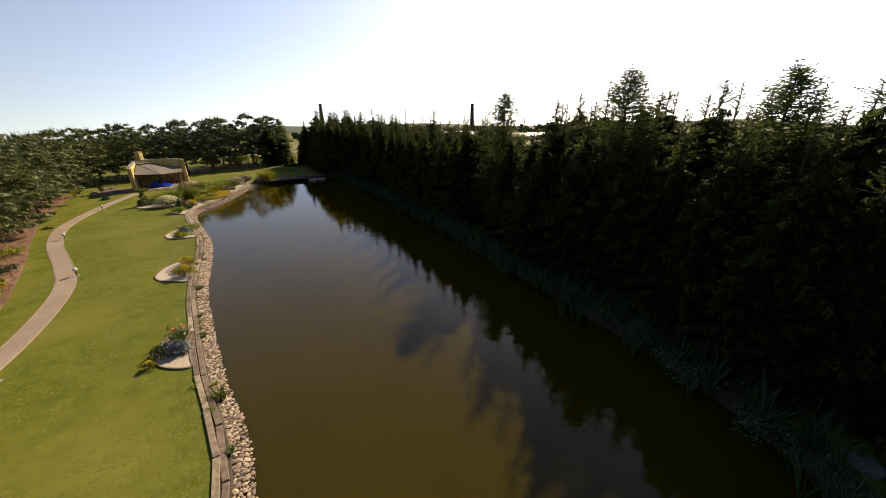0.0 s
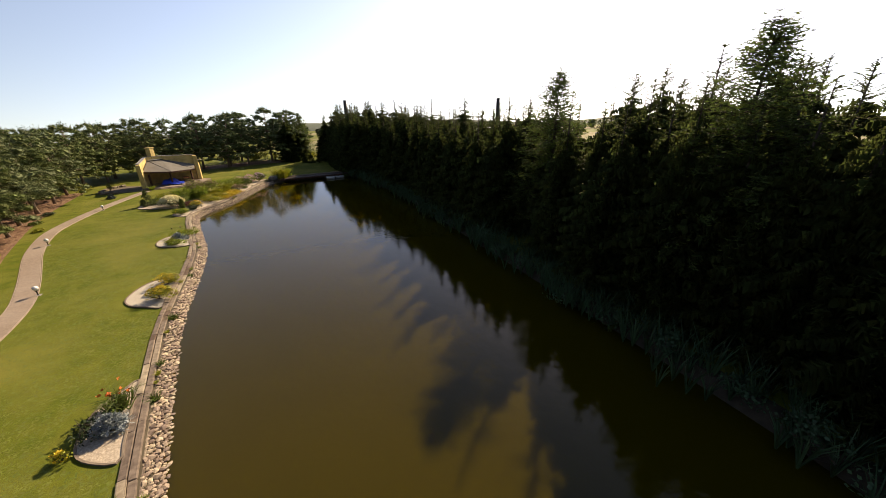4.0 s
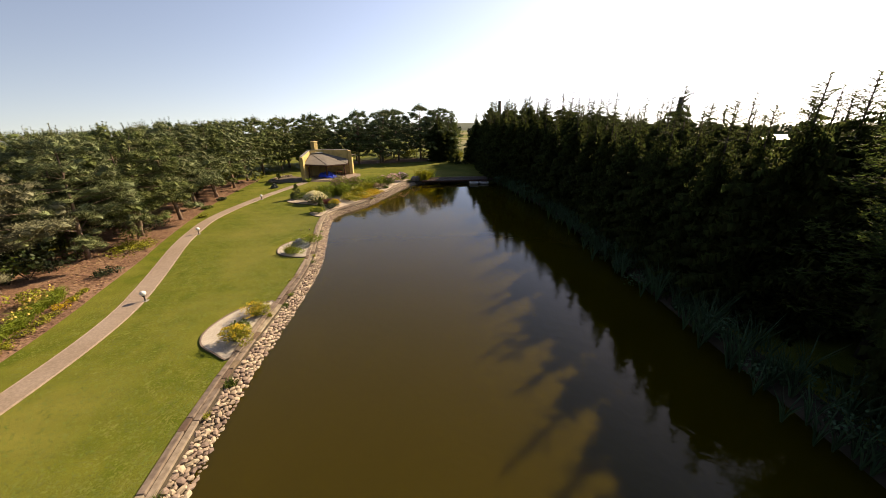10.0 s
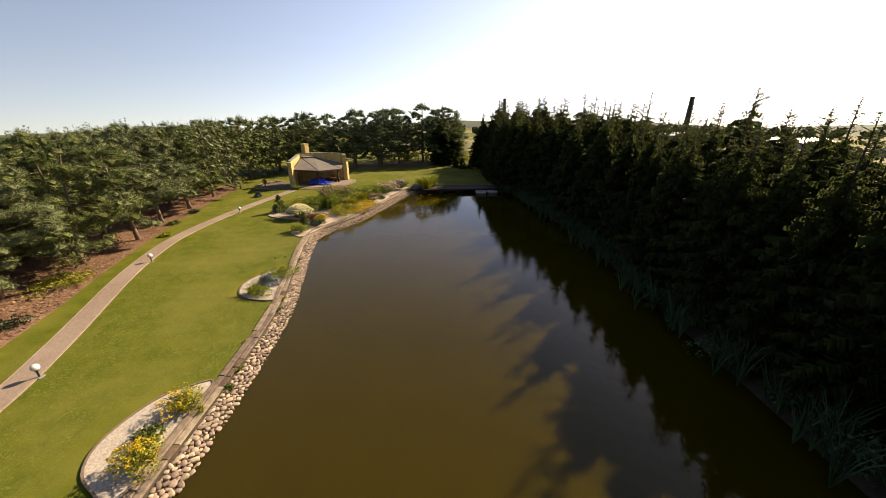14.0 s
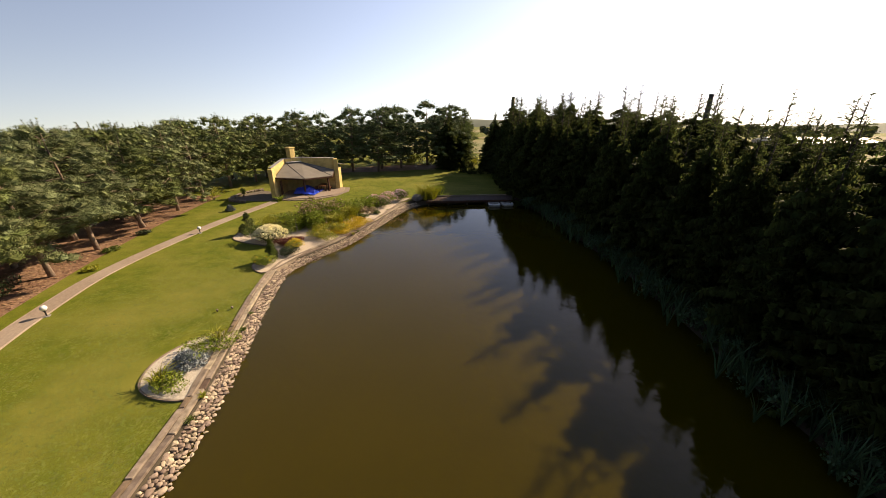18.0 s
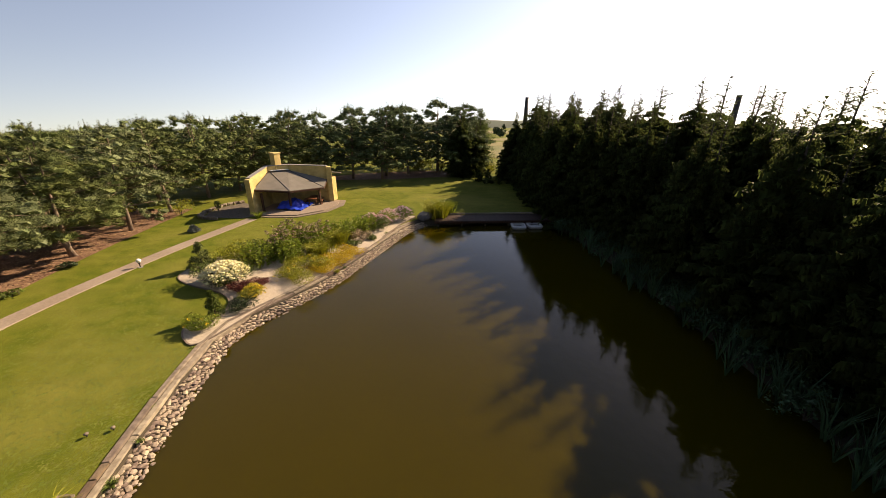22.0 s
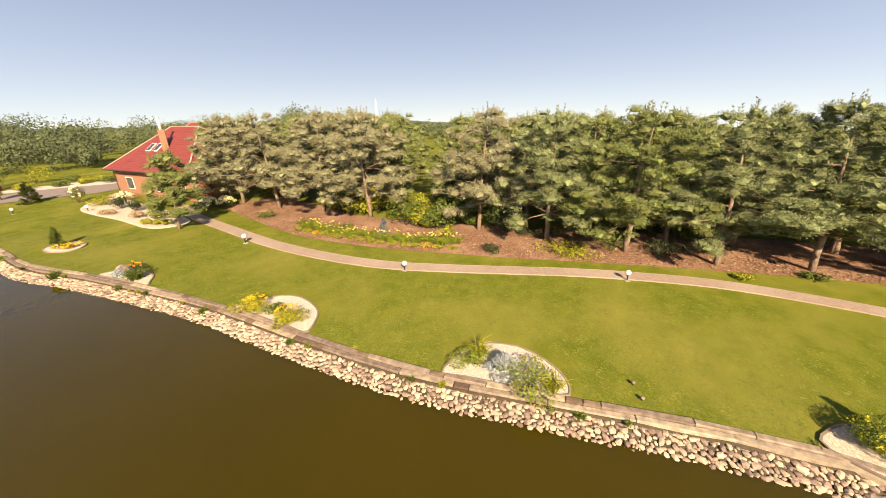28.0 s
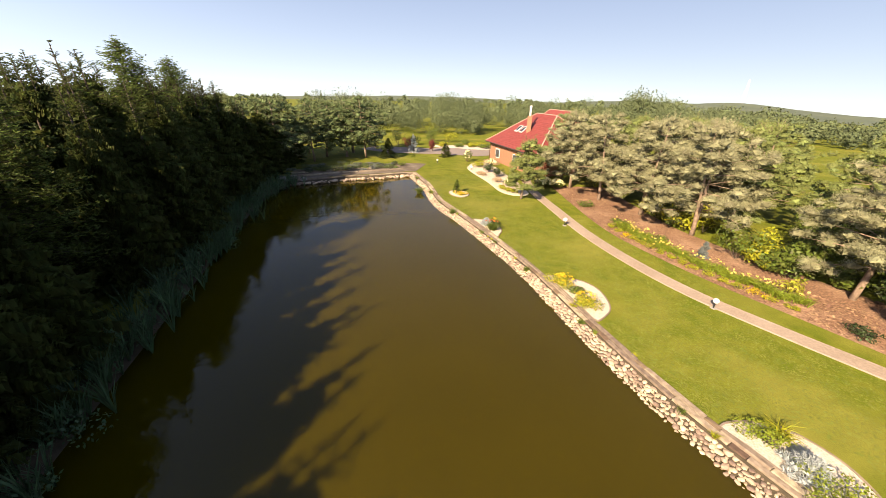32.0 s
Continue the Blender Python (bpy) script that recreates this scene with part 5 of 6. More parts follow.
# light shrubs in the gap of the pine row
for i, (x, y, w_, h_, m_) in enumerate(((-31.0, 13.6, 1.6, 2.2, "leaf_lime"), (-32.5, 15.0, 2.0, 2.6, "leaf"), (-33.5, 12.4, 2.4, 3.0, "leaf"), (-35.5, 14.6, 2.6, 3.2, "leaf_lime"), (-30.0, 15.6, 1.1, 0.9, "leaf_lime"), (-37.0, 12.0, 3.0, 3.4, "leaf"), (-36.5, 9.5, 2.6, 3.0, "leaf_dark"), (-33.0, 17.0, 1.8, 1.2, "leaf"))):
    bush("undergrowth", "bright leafy shrub in a gap of the pine row", x, y, w_, h_, m_, 1100, 0.2, seed=540 + i, group="shrubs in the pine gap")
# dry strip and bushes under the far pines
thing("bark_bed", "reddish leaf litter under the far pines", "mulch bed", data=bm_mesh("bark_bed", filled([[(-55, 64.5), (-50, 67.6), (-45, 71.6), (-40, 76.6), (-36, 78.6), (-34, 82), (-44, 81), (-52, 73)]], 0.015), "bark"), kind="structure")
for i in range(22):
    u = rb.random()
    x, y = -58 + 27 * u + rb.uniform(-1, 1), 74 + 14 * u + rb.uniform(-1, 3)
    bush("undergrowth", "light green bush behind the far pines", x, y, rb.uniform(1.4, 2.6), rb.uniform(1.0, 2.2), rb.choice(("leaf", "leaf_lime", "leaf_dark")), 420, 0.2, seed=570 + i, group="bushes behind the far pines")
# bare terraced ground at the head of the pond
head_back = HEAD[::-1] - head_n[::-1] * 5.5
thing("slope_bed", "brown planted slope behind the pond's head", "planted bed", data=bm_mesh("slope_bed", filled([np.vstack([HEAD - head_n * 0.15, head_back])], 0.02), "slope_soil"), kind="structure")
for k, d in enumerate((1.7, 3.4)):
    for i in range(0, len(HEAD) - 4, 4):
        a, b = HEAD[i] - head_n[i] * d, HEAD[i + 4] - head_n[i + 4] * d
        c = (a + b) / 2
        part("sleeper", logs[1.9, i % 2], retaining, pose(c[0], c[1], 0.06, 0, 0, math.degrees(math.atan2(b[1] - a[1], b[0] - a[0]))))
for i in range(26):
    s0 = rb.uniform(2, arc[-1] - 4)
    x, y = on_wall(s0, rb.choice((-0.06, 0.24, 0.5, 0.56)))
    grassy("grass_tuft", "small green weed tuft in the timber and stone edging", x, y, rb.uniform(0.15, 0.35), rb.uniform(0.12, 0.32), rb.choice(("leaf", "leaf_mid", "leaf_lime")), 60, 700 + i, category="weed", group="weeds on the stone bank", width=0.02, z=-0.06)

# ---- garden pavilion ----
def prism(loop, z0, z1):
    """An upright solid on a plan outline; z1 may be one height for each corner."""
    n = len(loop)
    tops = z1 if isinstance(z1, (list, tuple)) else [z1] * n
    vs = [(x, y, z0) for x, y in loop] + [(x, y, z) for (x, y), z in zip(loop, tops)]
    fs = [tuple(range(n))[::-1], tuple(range(n, 2 * n))] + [(i, (i + 1) % n, n + (i + 1) % n, n + i) for i in range(n)]
    return vs, fs


def wall_piece(a, b, thick, z0, za, zb):
    """A straight wall between two plan points, its top sloping from za to zb."""
    a, b = Vector((*a, 0)), Vector((*b, 0))
    d = (b - a).normalized()
    s = Vector((-d.y, d.x, 0)) * thick / 2
    return prism([(a - s).xy, (b - s).xy, (b + s).xy, (a + s).xy], z0, [za, zb, zb, za])


def beam(a, b, w, h):
    a, b = Vector(a), Vector(b)
    d = (b - a)
    bm = box(d.length, w, h, min(w, h) * 0.1)
    m = Matrix.Translation((a + b) / 2) @ d.to_track_quat("X", "Z").to_matrix().to_4x4()
    bmesh.ops.transform(bm, matrix=m, verts=bm.verts[:])
    return bm


pav = thing("garden_pavilion", "open yellow pavilion with a felt roof and brick-lined chimney", "pavilion")
PW, J1, J2, PE = (-44.8, 50.7), (-46.3, 53.7), (-45.4, 55.5), (-42.3, 57.8)
ring = [PW, J1, J2, PE]
tops = [3.3, 3.9, 3.9, 3.75]
for k in range(3):
    v, f = wall_piece(ring[k], ring[k + 1], 0.3, 0.0, tops[k], tops[k + 1])
    part("wall", mesh_of("wall", v, f, "plaster"), pav, label="yellow plastered wall")
    d0, d1 = Vector((*ring[k], tops[k] + 0.035)), Vector((*ring[k + 1], tops[k + 1] + 0.035))
    part("coping", bm_mesh("coping", beam(d0, d1, 0.4, 0.06), "concrete"), pav, label="thin grey coping on the wall")
for (x, y), h_, a in ((PW, 3.25, 25), (PE, 3.7, 50)):
    part("pier", bm_mesh("pier", box(0.5, 0.8, h_, 0.02, (0, 0, h_ / 2)), "plaster"), pav, pose(x + 0.15, y, 0, 0, 0, a), label="yellow plastered pier")
EAVES = [(-44.5, 50.9, 2.3), (-42.2, 52.9, 2.05), (-41.3, 56.2, 1.95), (-42.2, 57.5, 2.45)]
F1, F2 = (-46.05, 53.75, 3.45), (-45.25, 55.3, 3.45)
outline = [*EAVES, F2, F1]
vs = outline + [(x, y, z - 0.09) for x, y, z in outline]
n_ = len(outline)
fs = [(0, 1, 5), (1, 2, 4, 5), (2, 3, 4)] + [(i, n_ + i, n_ + (i + 1) % n_, (i + 1) % n_) for i in range(n_)] + [(n_ + 5, n_ + 1, n_), (n_ + 5, n_ + 4, n_ + 2, n_ + 1), (n_ + 4, n_ + 3, n_ + 2)]
part("roof", mesh_of("roof", vs, fs, "membrane"), pav, label="faceted brown-grey felt roof")
for a, b in ((EAVES[1], F1), (EAVES[2], F2)):
    part("roof_seam", bm_mesh("roof_seam", beam(Vector(a) + Vector((0, 0, 0.01)), Vector(b) + Vector((0, 0, 0.01)), 0.06, 0.03), "dark_metal"), pav)
for k in range(3):
    part("fascia", bm_mesh("fascia", beam(Vector(EAVES[k]) - Vector((0, 0, 0.12)), Vector(EAVES[k + 1]) - Vector((0, 0, 0.12)), 0.08, 0.16), "brown_wood"), pav)
part("flashing", bm_mesh("flashing", beam(Vector(F1) + Vector((0.1, 0, 0.06)), Vector(F2) + Vector((0.1, 0, 0.06)), 0.45, 0.05), "white_plastic"), pav, label="pale metal flashing along the wall")
for x, y in ((-44.25, 51.35), (-42.6, 53.1), (-41.8, 56.0)):
    part("post", bm_mesh("post", box(0.18, 0.18, 1.85, 0.015, (x, y, 0.97)), "brown_wood"), pav, label="dark-stained timber post")
chim = part("chimney", bm_mesh("chimney", box(0.7, 0.7, 2.6, 0.02, (-46.1, 54.7, 3.75)), "plaster"), pav, label="square yellow chimney")
part("chimney_cap", bm_mesh("chimney_cap", box(0.82, 0.82, 0.1, 0.02, (-46.1, 54.7, 5.1)), "plaster"), chim)
v, f = prism([(-42.9, 58.3), (-42.15, 58.0), (-42.6, 59.1), (-43.4, 59.3)], 0.0, 2.5)
part("annex_wall", mesh_of("annex_wall", v, f, "plaster"), pav, label="low yellow annex wall")
part("annex_roof", bm_mesh("annex_roof", beam((-43.0, 58.4, 3.05), (-43.2, 59.9, 2.75), 1.3, 0.08), "membrane"), pav)
v, f = prism([(-44.6, 50.2), (-42.6, 50.9), (-40.7, 52.2), (-39.9, 54.6), (-40.4, 57.0), (-41.6, 58.4), (-42.5, 58.2), (-45.3, 55.6), (-46.2, 53.8)], 0.0, 0.14)
part("patio", mesh_of("patio", v, f, "paving"), pav, label="raised paved floor of the pavilion")
v, f = prism([(-44.7, 49.9), (-42.4, 50.5), (-40.3, 51.9), (-39.4, 54.6), (-39.9, 57.3), (-41.2, 58.9), (-42.5, 58.4), (-45.3, 55.6), (-46.2, 53.8)], 0.0, 0.06)
part("step", mesh_of("step", v, f, "kerb"), pav, label="low paved step round the floor")
table = thing("picnic_table", "reddish-brown wooden table inside the pavilion", "table", pose(-42.9, 56.1, 0.14, 0, 0, 40) @ Matrix.Scale(0.8, 4))
part("tabletop", bm_mesh("tabletop", box(1.0, 2.2, 0.06, 0.01, (0, 0, 0.74)), "bench_wood"), table)
for x, y in ((-0.38, -0.9), (0.38, -0.9), (-0.38, 0.9), (0.38, 0.9)):
    part("leg", bm_mesh("leg", box(0.09, 0.09, 0.71, 0.01, (x, y, 0.355)), "bench_wood"), table)
for dx in (-1.0, 1.0):
    bench = thing("bench", "reddish-brown wooden bench beside the table", "bench", pose(-42.9 + dx * 0.62, 56.1 + dx * 0.52, 0.14, 0, 0, 40) @ Matrix.Scale(0.8, 4), group="benches at the table")
    part("seat", bm_mesh("seat", box(0.4, 2.1, 0.05, 0.01, (0, 0, 0.44)), "bench_wood"), bench)
    for y in (-0.8, 0.8):
        part("leg", bm_mesh("leg", box(0.32, 0.08, 0.42, 0.01, (0, y, 0.21)), "bench_wood"), bench)
bm = bmesh.new()
bmesh.ops.create_grid(bm, x_segments=26, y_segments=26, size=1.0)
for vtx in bm.verts:
    x, y = vtx.co.x, vtx.co.y
    h_ = 0.7 * (0.75 + 0.5 * noise.noise(Vector((x * 2.2, y * 2.2, 5)))) * max(0, 1 - (abs(x + 0.25) * 1.25) ** 2.2) * max(0, 1 - (abs(y + 0.1) * 1.05) ** 3)
    vtx.co = Vector((x * 1.25, y * 1.6, 0.03 + h_ + 0.22 * abs(noise.noise(Vector((x * 3, y * 3, 2)))) + 0.08 * abs(noise.noise(Vector((x * 8, y * 8, 4))))))
thing("tarpaulin", "crumpled blue tarpaulin over furniture in the pavilion", "tarpaulin", pose(-43.25, 54.1, 0.142, 0, 0, 25) @ Matrix.Diagonal((1.05, 0.95, 1.2, 1)), bm_mesh("tarpaulin", bm, "tarp", True))
# terrace; its dark tone stands in for shade cast by the pavilion
v, f = prism([(-47.8, 47.9), (-46.2, 48.2), (-44.3, 49.2), (-44.0, 49.9), (-44.6, 50.6), (-46.6, 52.6), (-49.4, 52.6), (-49.6, 50.8), (-48.9, 48.8)], 0.0, 0.03)
thing("paved_corner", "small paved terrace beside the pavilion, darkened to stand for its shade", "terrace", data=mesh_of("paved_corner", v, f, "shaded_paving"), kind="structure")
edging = thing("low_stone_wall", "low curved wall of pale rough stones round the terrace", "stone wall", kind="structure")
rs = random.Random(71)
curve = spline([(-45.9, 47.7), (-47.8, 47.4), (-49.2, 49.0), (-49.9, 50.9), (-49.7, 52.6)], 0.28)
for p in curve:
    bm = box(0.30, 0.34, 0.28, 0.05)
    for vtx in bm.verts:
        vtx.co += Vector((rs.gauss(0, 0.02), rs.gauss(0, 0.02), rs.gauss(0, 0.02)))
    part("stone", bm_mesh("stone", bm, "timber"), edging, pose(p[0] + rs.gauss(0, 0.03), p[1] + rs.gauss(0, 0.03), 0.11, 0, 0, rs.uniform(0, 360)))
dwarf_spruce("dwarf_conifer", "small round blue-green conifer in the lawn", -44.0, 45.0, 0.55, 0.42, "grey_spruce", 97)
grassy("potted_grass", "spiky green plant by the pavilion pier", -43.2, 50.0, 0.5, 0.9, "leaf_mid", 80, 98)

# ---- jetty and boats ----
jetty = thing("jetty", "low dark-boarded wooden jetty along the pond's end", "jetty")
ja, jb = Vector((-28.9, 57.2, 0)), Vector((-19.6, 63.36, 0))
jd = (jb - ja).normalized()
js = Vector((-jd.y, jd.x, 0))
length = (jb - ja).length
nb = int(length / 0.16)
board = bm_mesh("board", box(0.145, 2.1, 0.045, 0.006), "deck")
ang = math.degrees(math.atan2(jd.y, jd.x))
for i in range(nb):
    c = ja + jd * (i + 0.5) * 0.16 + js * 1.05
    part("board", board, jetty, pose(c.x, c.y, 0.03 + R.gauss(0, 0.004), 0, 0, ang))
for off in (0.05, 2.05):
    part("stringer", bm_mesh("stringer", beam(ja + js * off - Vector((0, 0, 0.08)), jb + js * off - Vector((0, 0, 0.08)), 0.12, 0.16), "brown_wood"), jetty)
for i in range(6):
    for off in (0.12, 1.9):
        c = ja + jd * (0.3 + i * (length - 0.6) / 5) + js * off
        part("pile", mesh_of("pile", *tube([(c.x, c.y, -1.2), (c.x, c.y, -0.02)], [0.09, 0.09], 10), "trunk_dark", True), jetty)
part("edge_rail", bm_mesh("edge_rail", beam(ja + js * 2.15 + Vector((0, 0, 0.12)), jb + js * 2.15 + Vector((0, 0, 0.12)), 0.1, 0.14), "timber"), jetty)
def boat(m, label):
    """A small broad plastic boat: flat-bottomed hull with a thick rolled gunwale, a dark well and two thwarts."""
    b = thing("rowing_boat", label, "boat", m, group="boats at the jetty")
    outline = [(-1.0, 0.42), (-0.85, 0.56), (0.0, 0.60), (0.7, 0.56), (1.0, 0.44)]
    loop = [(x, -w_) for x, w_ in outline] + [(x, w_) for x, w_ in outline[::-1]]
    vs, n_ = [], len(loop)
    for k_, z in ((0.80, -0.10), (0.97, 0.10), (1.0, 0.24), (0.96, 0.28), (0.76, 0.28), (0.72, 0.22), (0.68, 0.02)):
        vs += [(x * k_, y * k_, z) for x, y in loop]
    fs = [tuple(range(n_))[::-1], tuple(range(6 * n_, 7 * n_))]
    for r_ in range(6):
        for k in range(n_):
            a, q = r_ * n_ + k, r_ * n_ + (k + 1) % n_
            fs.append((a, q, q + n_, a + n_))
    part("hull", mesh_of("hull", vs, fs, "boat_plastic"), b, label="pale grey plastic hull with a thick gunwale")
    # dark plate added so that the boat's inside reads dark
    part("well_mat", bm_mesh("well_mat", box(1.2, 0.66, 0.02, 0.004, (0, 0, 0.036)), "dark_metal"), b, label="dark plate laid over the well's floor")
    for x in (-0.42, 0.34):
        part("seat", bm_mesh("seat", box(0.24, 0.84, 0.05, 0.012, (x, 0, 0.22)), "boat_plastic"), b)
    return b
boat(pose(-22.5, 60.85, WATER_Z + 0.04, 0, 0, ang + 84) @ Matrix.Diagonal((0.75, 1.1, 0.8, 1)), "small pale plastic boat moored at the jetty")
boat(pose(-21.35, 61.75, WATER_Z + 0.04, 0, 0, ang + 90) @ Matrix.Diagonal((0.75, 1.1, 0.8, 1)), "small pale plastic boat moored at the jetty")

# ---- red-roofed house ----
house = thing("house", "orange brick house with a steep red tiled hip roof", "house")
HA, HB = Vector((-7.7, -16.2, 0)), Vector((-15.4, -4.6, 0))
hd = (HB - HA).normalized()
hw = Vector((-hd.y, hd.x, 0))
L_, D_ = (HB - HA).length, 11.0
def hp(u, w, z):
    p = HA + hd * u + hw * w
    return (p.x, p.y, z)
o_ = 0.6
v, f = prism([hp(o_, o_, 0)[:2], hp(L_ - o_, o_, 0)[:2], hp(L_ - o_, D_ - o_, 0)[:2], hp(o_, D_ - o_, 0)[:2]], 0.0, 2.75)
part("wall", mesh_of("wall", v, f, "brick"), house, label="orange brick walls")
EZ, RZ = 2.75, 6.9
vs = [hp(0, 0, EZ), hp(L_, 0, EZ), hp(L_, D_, EZ), hp(0, D_, EZ), hp(4.6, D_ / 2, RZ), hp(L_ - 4.6, D_ / 2, RZ)]
vs += [hp(0, 0, EZ - 0.16), hp(L_, 0, EZ - 0.16), hp(L_, D_, EZ - 0.16), hp(0, D_, EZ - 0.16)]
fs = [(0, 1, 5, 4), (1, 2, 5), (2, 3, 4, 5), (3, 0, 4), (0, 6, 7, 1), (1, 7, 8, 2), (2, 8, 9, 3), (3, 9, 6, 0), (6, 9, 8, 7)]
roof = part("roof", mesh_of("roof", vs, fs, "roof_red"), house, label="red tiled hip roof with pale ridge caps")
for a, b in ((0, 4), (1, 5), (4, 5), (2, 5), (3, 4)):
    part("ridge_cap", bm_mesh("ridge_cap", beam(Vector(vs[a]) + Vector((0, 0, 0.03)), Vector(vs[b]) + Vector((0, 0, 0.03)), 0.14, 0.08), "ridge_cap"), roof)
def on_roof(u, t):
    """A point of the lawn-side roof face: u along the eave, t up the slope."""
    return Vector(hp(u, t * D_ / 2, EZ + t * (RZ - EZ)))
for i in range(1, 22):
    t = i / 22
    a, b = on_roof(4.6 * t, t), on_roof(L_ - 4.6 * t, t)
    part("tile_course", bm_mesh("tile_course", beam(a, b, 0.05, 0.05), "roof_red"), roof)
for u in (4.6, 5.8):
    a, b = on_roof(u, 0.42), on_roof(u, 0.60)
    d_ = (b - a).normalized()
    bm = box(0.8, (b - a).length, 0.1, 0.01)
    m = Matrix.Translation((a + b) / 2) @ Matrix((hd, d_, hd.cross(d_))).transposed().to_4x4()
    sk = part("skylight", bm_mesh("skylight", bm, "white_plastic"), house, m, label="white-framed roof window")
    part("pane", bm_mesh("pane", box(0.58, (b - a).length - 0.22, 0.02, 0, (0, 0, 0.062)), "glass"), sk)
c = on_roof(7.2, 0.5)
ch = part("chimney", bm_mesh("chimney", box(0.6, 0.6, 2.6, 0.02, (c.x, c.y, c.z + 0.6)), "brick"), house, label="orange brick chimney")
part("flue", mesh_of("flue", *tube([(c.x, c.y, c.z + 1.8), (c.x, c.y, c.z + 3.0)], [0.14, 0.14], 12), "white_plastic", True), ch, label="pale metal flue")
part("flue_cap", mesh_of("flue_cap", *tube([(c.x, c.y, c.z + 3.02), (c.x, c.y, c.z + 3.2)], [0.2, 0.12], 12), "white_plastic", True), ch)
part("gutter", bm_mesh("gutter", beam(Vector(hp(-0.05, -0.05, EZ - 0.1)), Vector(hp(L_ + 0.05, -0.05, EZ - 0.1)), 0.12, 0.1), "dark_metal"), house)
for u, w_ in ((3.0, 1.2), (8.5, 2.2), (11.6, 1.2)):
    p = hp(u, o_ - 0.02, 1.25)
    wdw = part("window", bm_mesh("window", box(w_, 0.06, 1.3, 0.01), "white_plastic"), house, pose(*p, 0, 0, math.degrees(math.atan2(hd.y, hd.x))))
    part("pane", bm_mesh("pane", box(w_ - 0.16, 0.03, 1.14, 0, (0, 0.03, 0)), "glass"), wdw)
    part("pane", bm_mesh("pane", box(w_ - 0.16, 0.03, 1.14, 0, (0, -0.03, 0)), "glass"), wdw)
part("downpipe", mesh_of("downpipe", *tube([hp(o_ - 0.05, o_ - 0.08, 0.0), hp(o_ - 0.05, o_ - 0.08, 2.6)], [0.05, 0.05], 8), "brown_wood"), house)
# a lower wing behind
v2 = [Vector(hp(u, w_, z)) for u, w_, z in ((-3.5, 7.5, 3.4), (6, 7.5, 3.4), (6, 14, 3.4), (-3.5, 14, 3.4), (0.2, 10.7, 7.2), (6, 10.7, 7.2))]
fs2 = [(0, 1, 5, 4), (1, 2, 5), (2, 3, 4, 5), (3, 0, 4), (3, 2, 1, 0)]
r2 = part("rear_roof", mesh_of("rear_roof", v2, fs2, "roof_red"), house, label="red tiled roof of the rear wing")
for a, b in ((0, 4), (4, 5)):
    part("ridge_cap", bm_mesh("ridge_cap", beam(v2[a], v2[b], 0.14, 0.08), "ridge_cap"), r2)
v, f = prism([hp(-3.0, 8, 0)[:2], hp(5.5, 8, 0)[:2], hp(5.5, 13.5, 0)[:2], hp(-3.0, 13.5, 0)[:2]], 0.0, 3.4)
part("rear_wall", mesh_of("rear_wall", v, f, "brick"), house, label="brick wall of the rear wing")

# planting in front of the house
bed("house_bed", "shrub bed with a broad white edging before the house", [(-6.6, -8.0), (-8.2, -4.6), (-9.9, -1.8), (-11.2, 0.8), (-12.1, 2.6), (-13.1, 3.5), (-14.2, 3.5), (-14.9, 2.7), (-14.2, 0.4), (-13.4, -2.0), (-11.6, -6.0), (-9.8, -10.0), (-8.2, -12.4), (-6.8, -11.4)], 0.03, "gravel", 0.11, "gravel_tan")
HOUSE_SHRUBS = [  # x, y, width, height, foliage, flower, count, label
    (-7.7, -9.5, 1.8, 0.9, "leaf_lime", None, 0, "rounded lime-green shrub in the house bed"),
    (-9.6, -6.5, 1.5, 1.1, "leaf_dark", None, 0, "clipped dark green ball in the house bed"),
    (-10.9, -3.8, 1.5, 1.2, "leaf_dark", None, 0, "clipped dark green ball in the house bed"),
    (-12.2, 1.6, 0.7, 0.5, "leaf_lime", None, 0, "small clipped lime-green ball by the white edging"),
    (-12.8, 2.2, 0.7, 0.5, "leaf_lime", None, 0, "small clipped lime-green ball by the white edging"),
    (-13.4, 2.7, 0.7, 0.5, "leaf_lime", None, 0, "small clipped lime-green ball by the white edging"),
    (-11.4, -1.2, 1.0, 0.6, "dusty", None, 0, "low brownish heather in the house bed"),
    (-9.0, -4.4, 1.3, 0.45, "dusty", None, 0, "low brownish heather in the house bed"),
    (-12.6, 0.2, 1.1, 0.8, "leaf", "cream", 16, "leafy bush with a few pale flowers in the house bed"),
    (-9.2, -11.6, 1.8, 0.7, "dusty", "cream", 40, "grey-pink flowering mound by the house corner"),
    (-16.5, -0.9, 2.0, 1.1, "leaf", "cream", 130, "hydrangea with large cream flower heads by the path"),
    (-17.9, -1.0, 1.6, 1.0, "leaf", "cream", 90, "hydrangea with large cream flower heads by the path"),
    (-16.4, -6.0, 2.2, 2.0, "red_leaf", None, 0, "dark red-leaved shrub beside the house door"),
    (-5.6, -12.4, 1.1, 1.7, "leaf", "cream", 24, "tall loose bush with pale flowers by the driveway"),
]
for i, (x, y, w_, h_, fol, fl, nf, label) in enumerate(HOUSE_SHRUBS):
    bush("flowering_bush" if fl else "shrub", label, x, y, w_, h_, fol, int(560 * w_), 0.12, fl, nf, 600 + i, z=0.03)
dwarf_spruce("dwarf_conifer", "small upright conifer on the lawn by the wall", -7.7, 4.6, 1.5, 0.45, "leaf", 611)
bush("shrub", "low golden-green shrub on the lawn by the wall", -8.3, 5.4, 1.1, 0.45, "leaf_gold", 520, 0.1, seed=612)
grassy("reed_clump", "green reed clump in the pond by the stones", -3.6, 4.4, 0.7, 0.9, "leaf", 120, 613, z=-0.45)
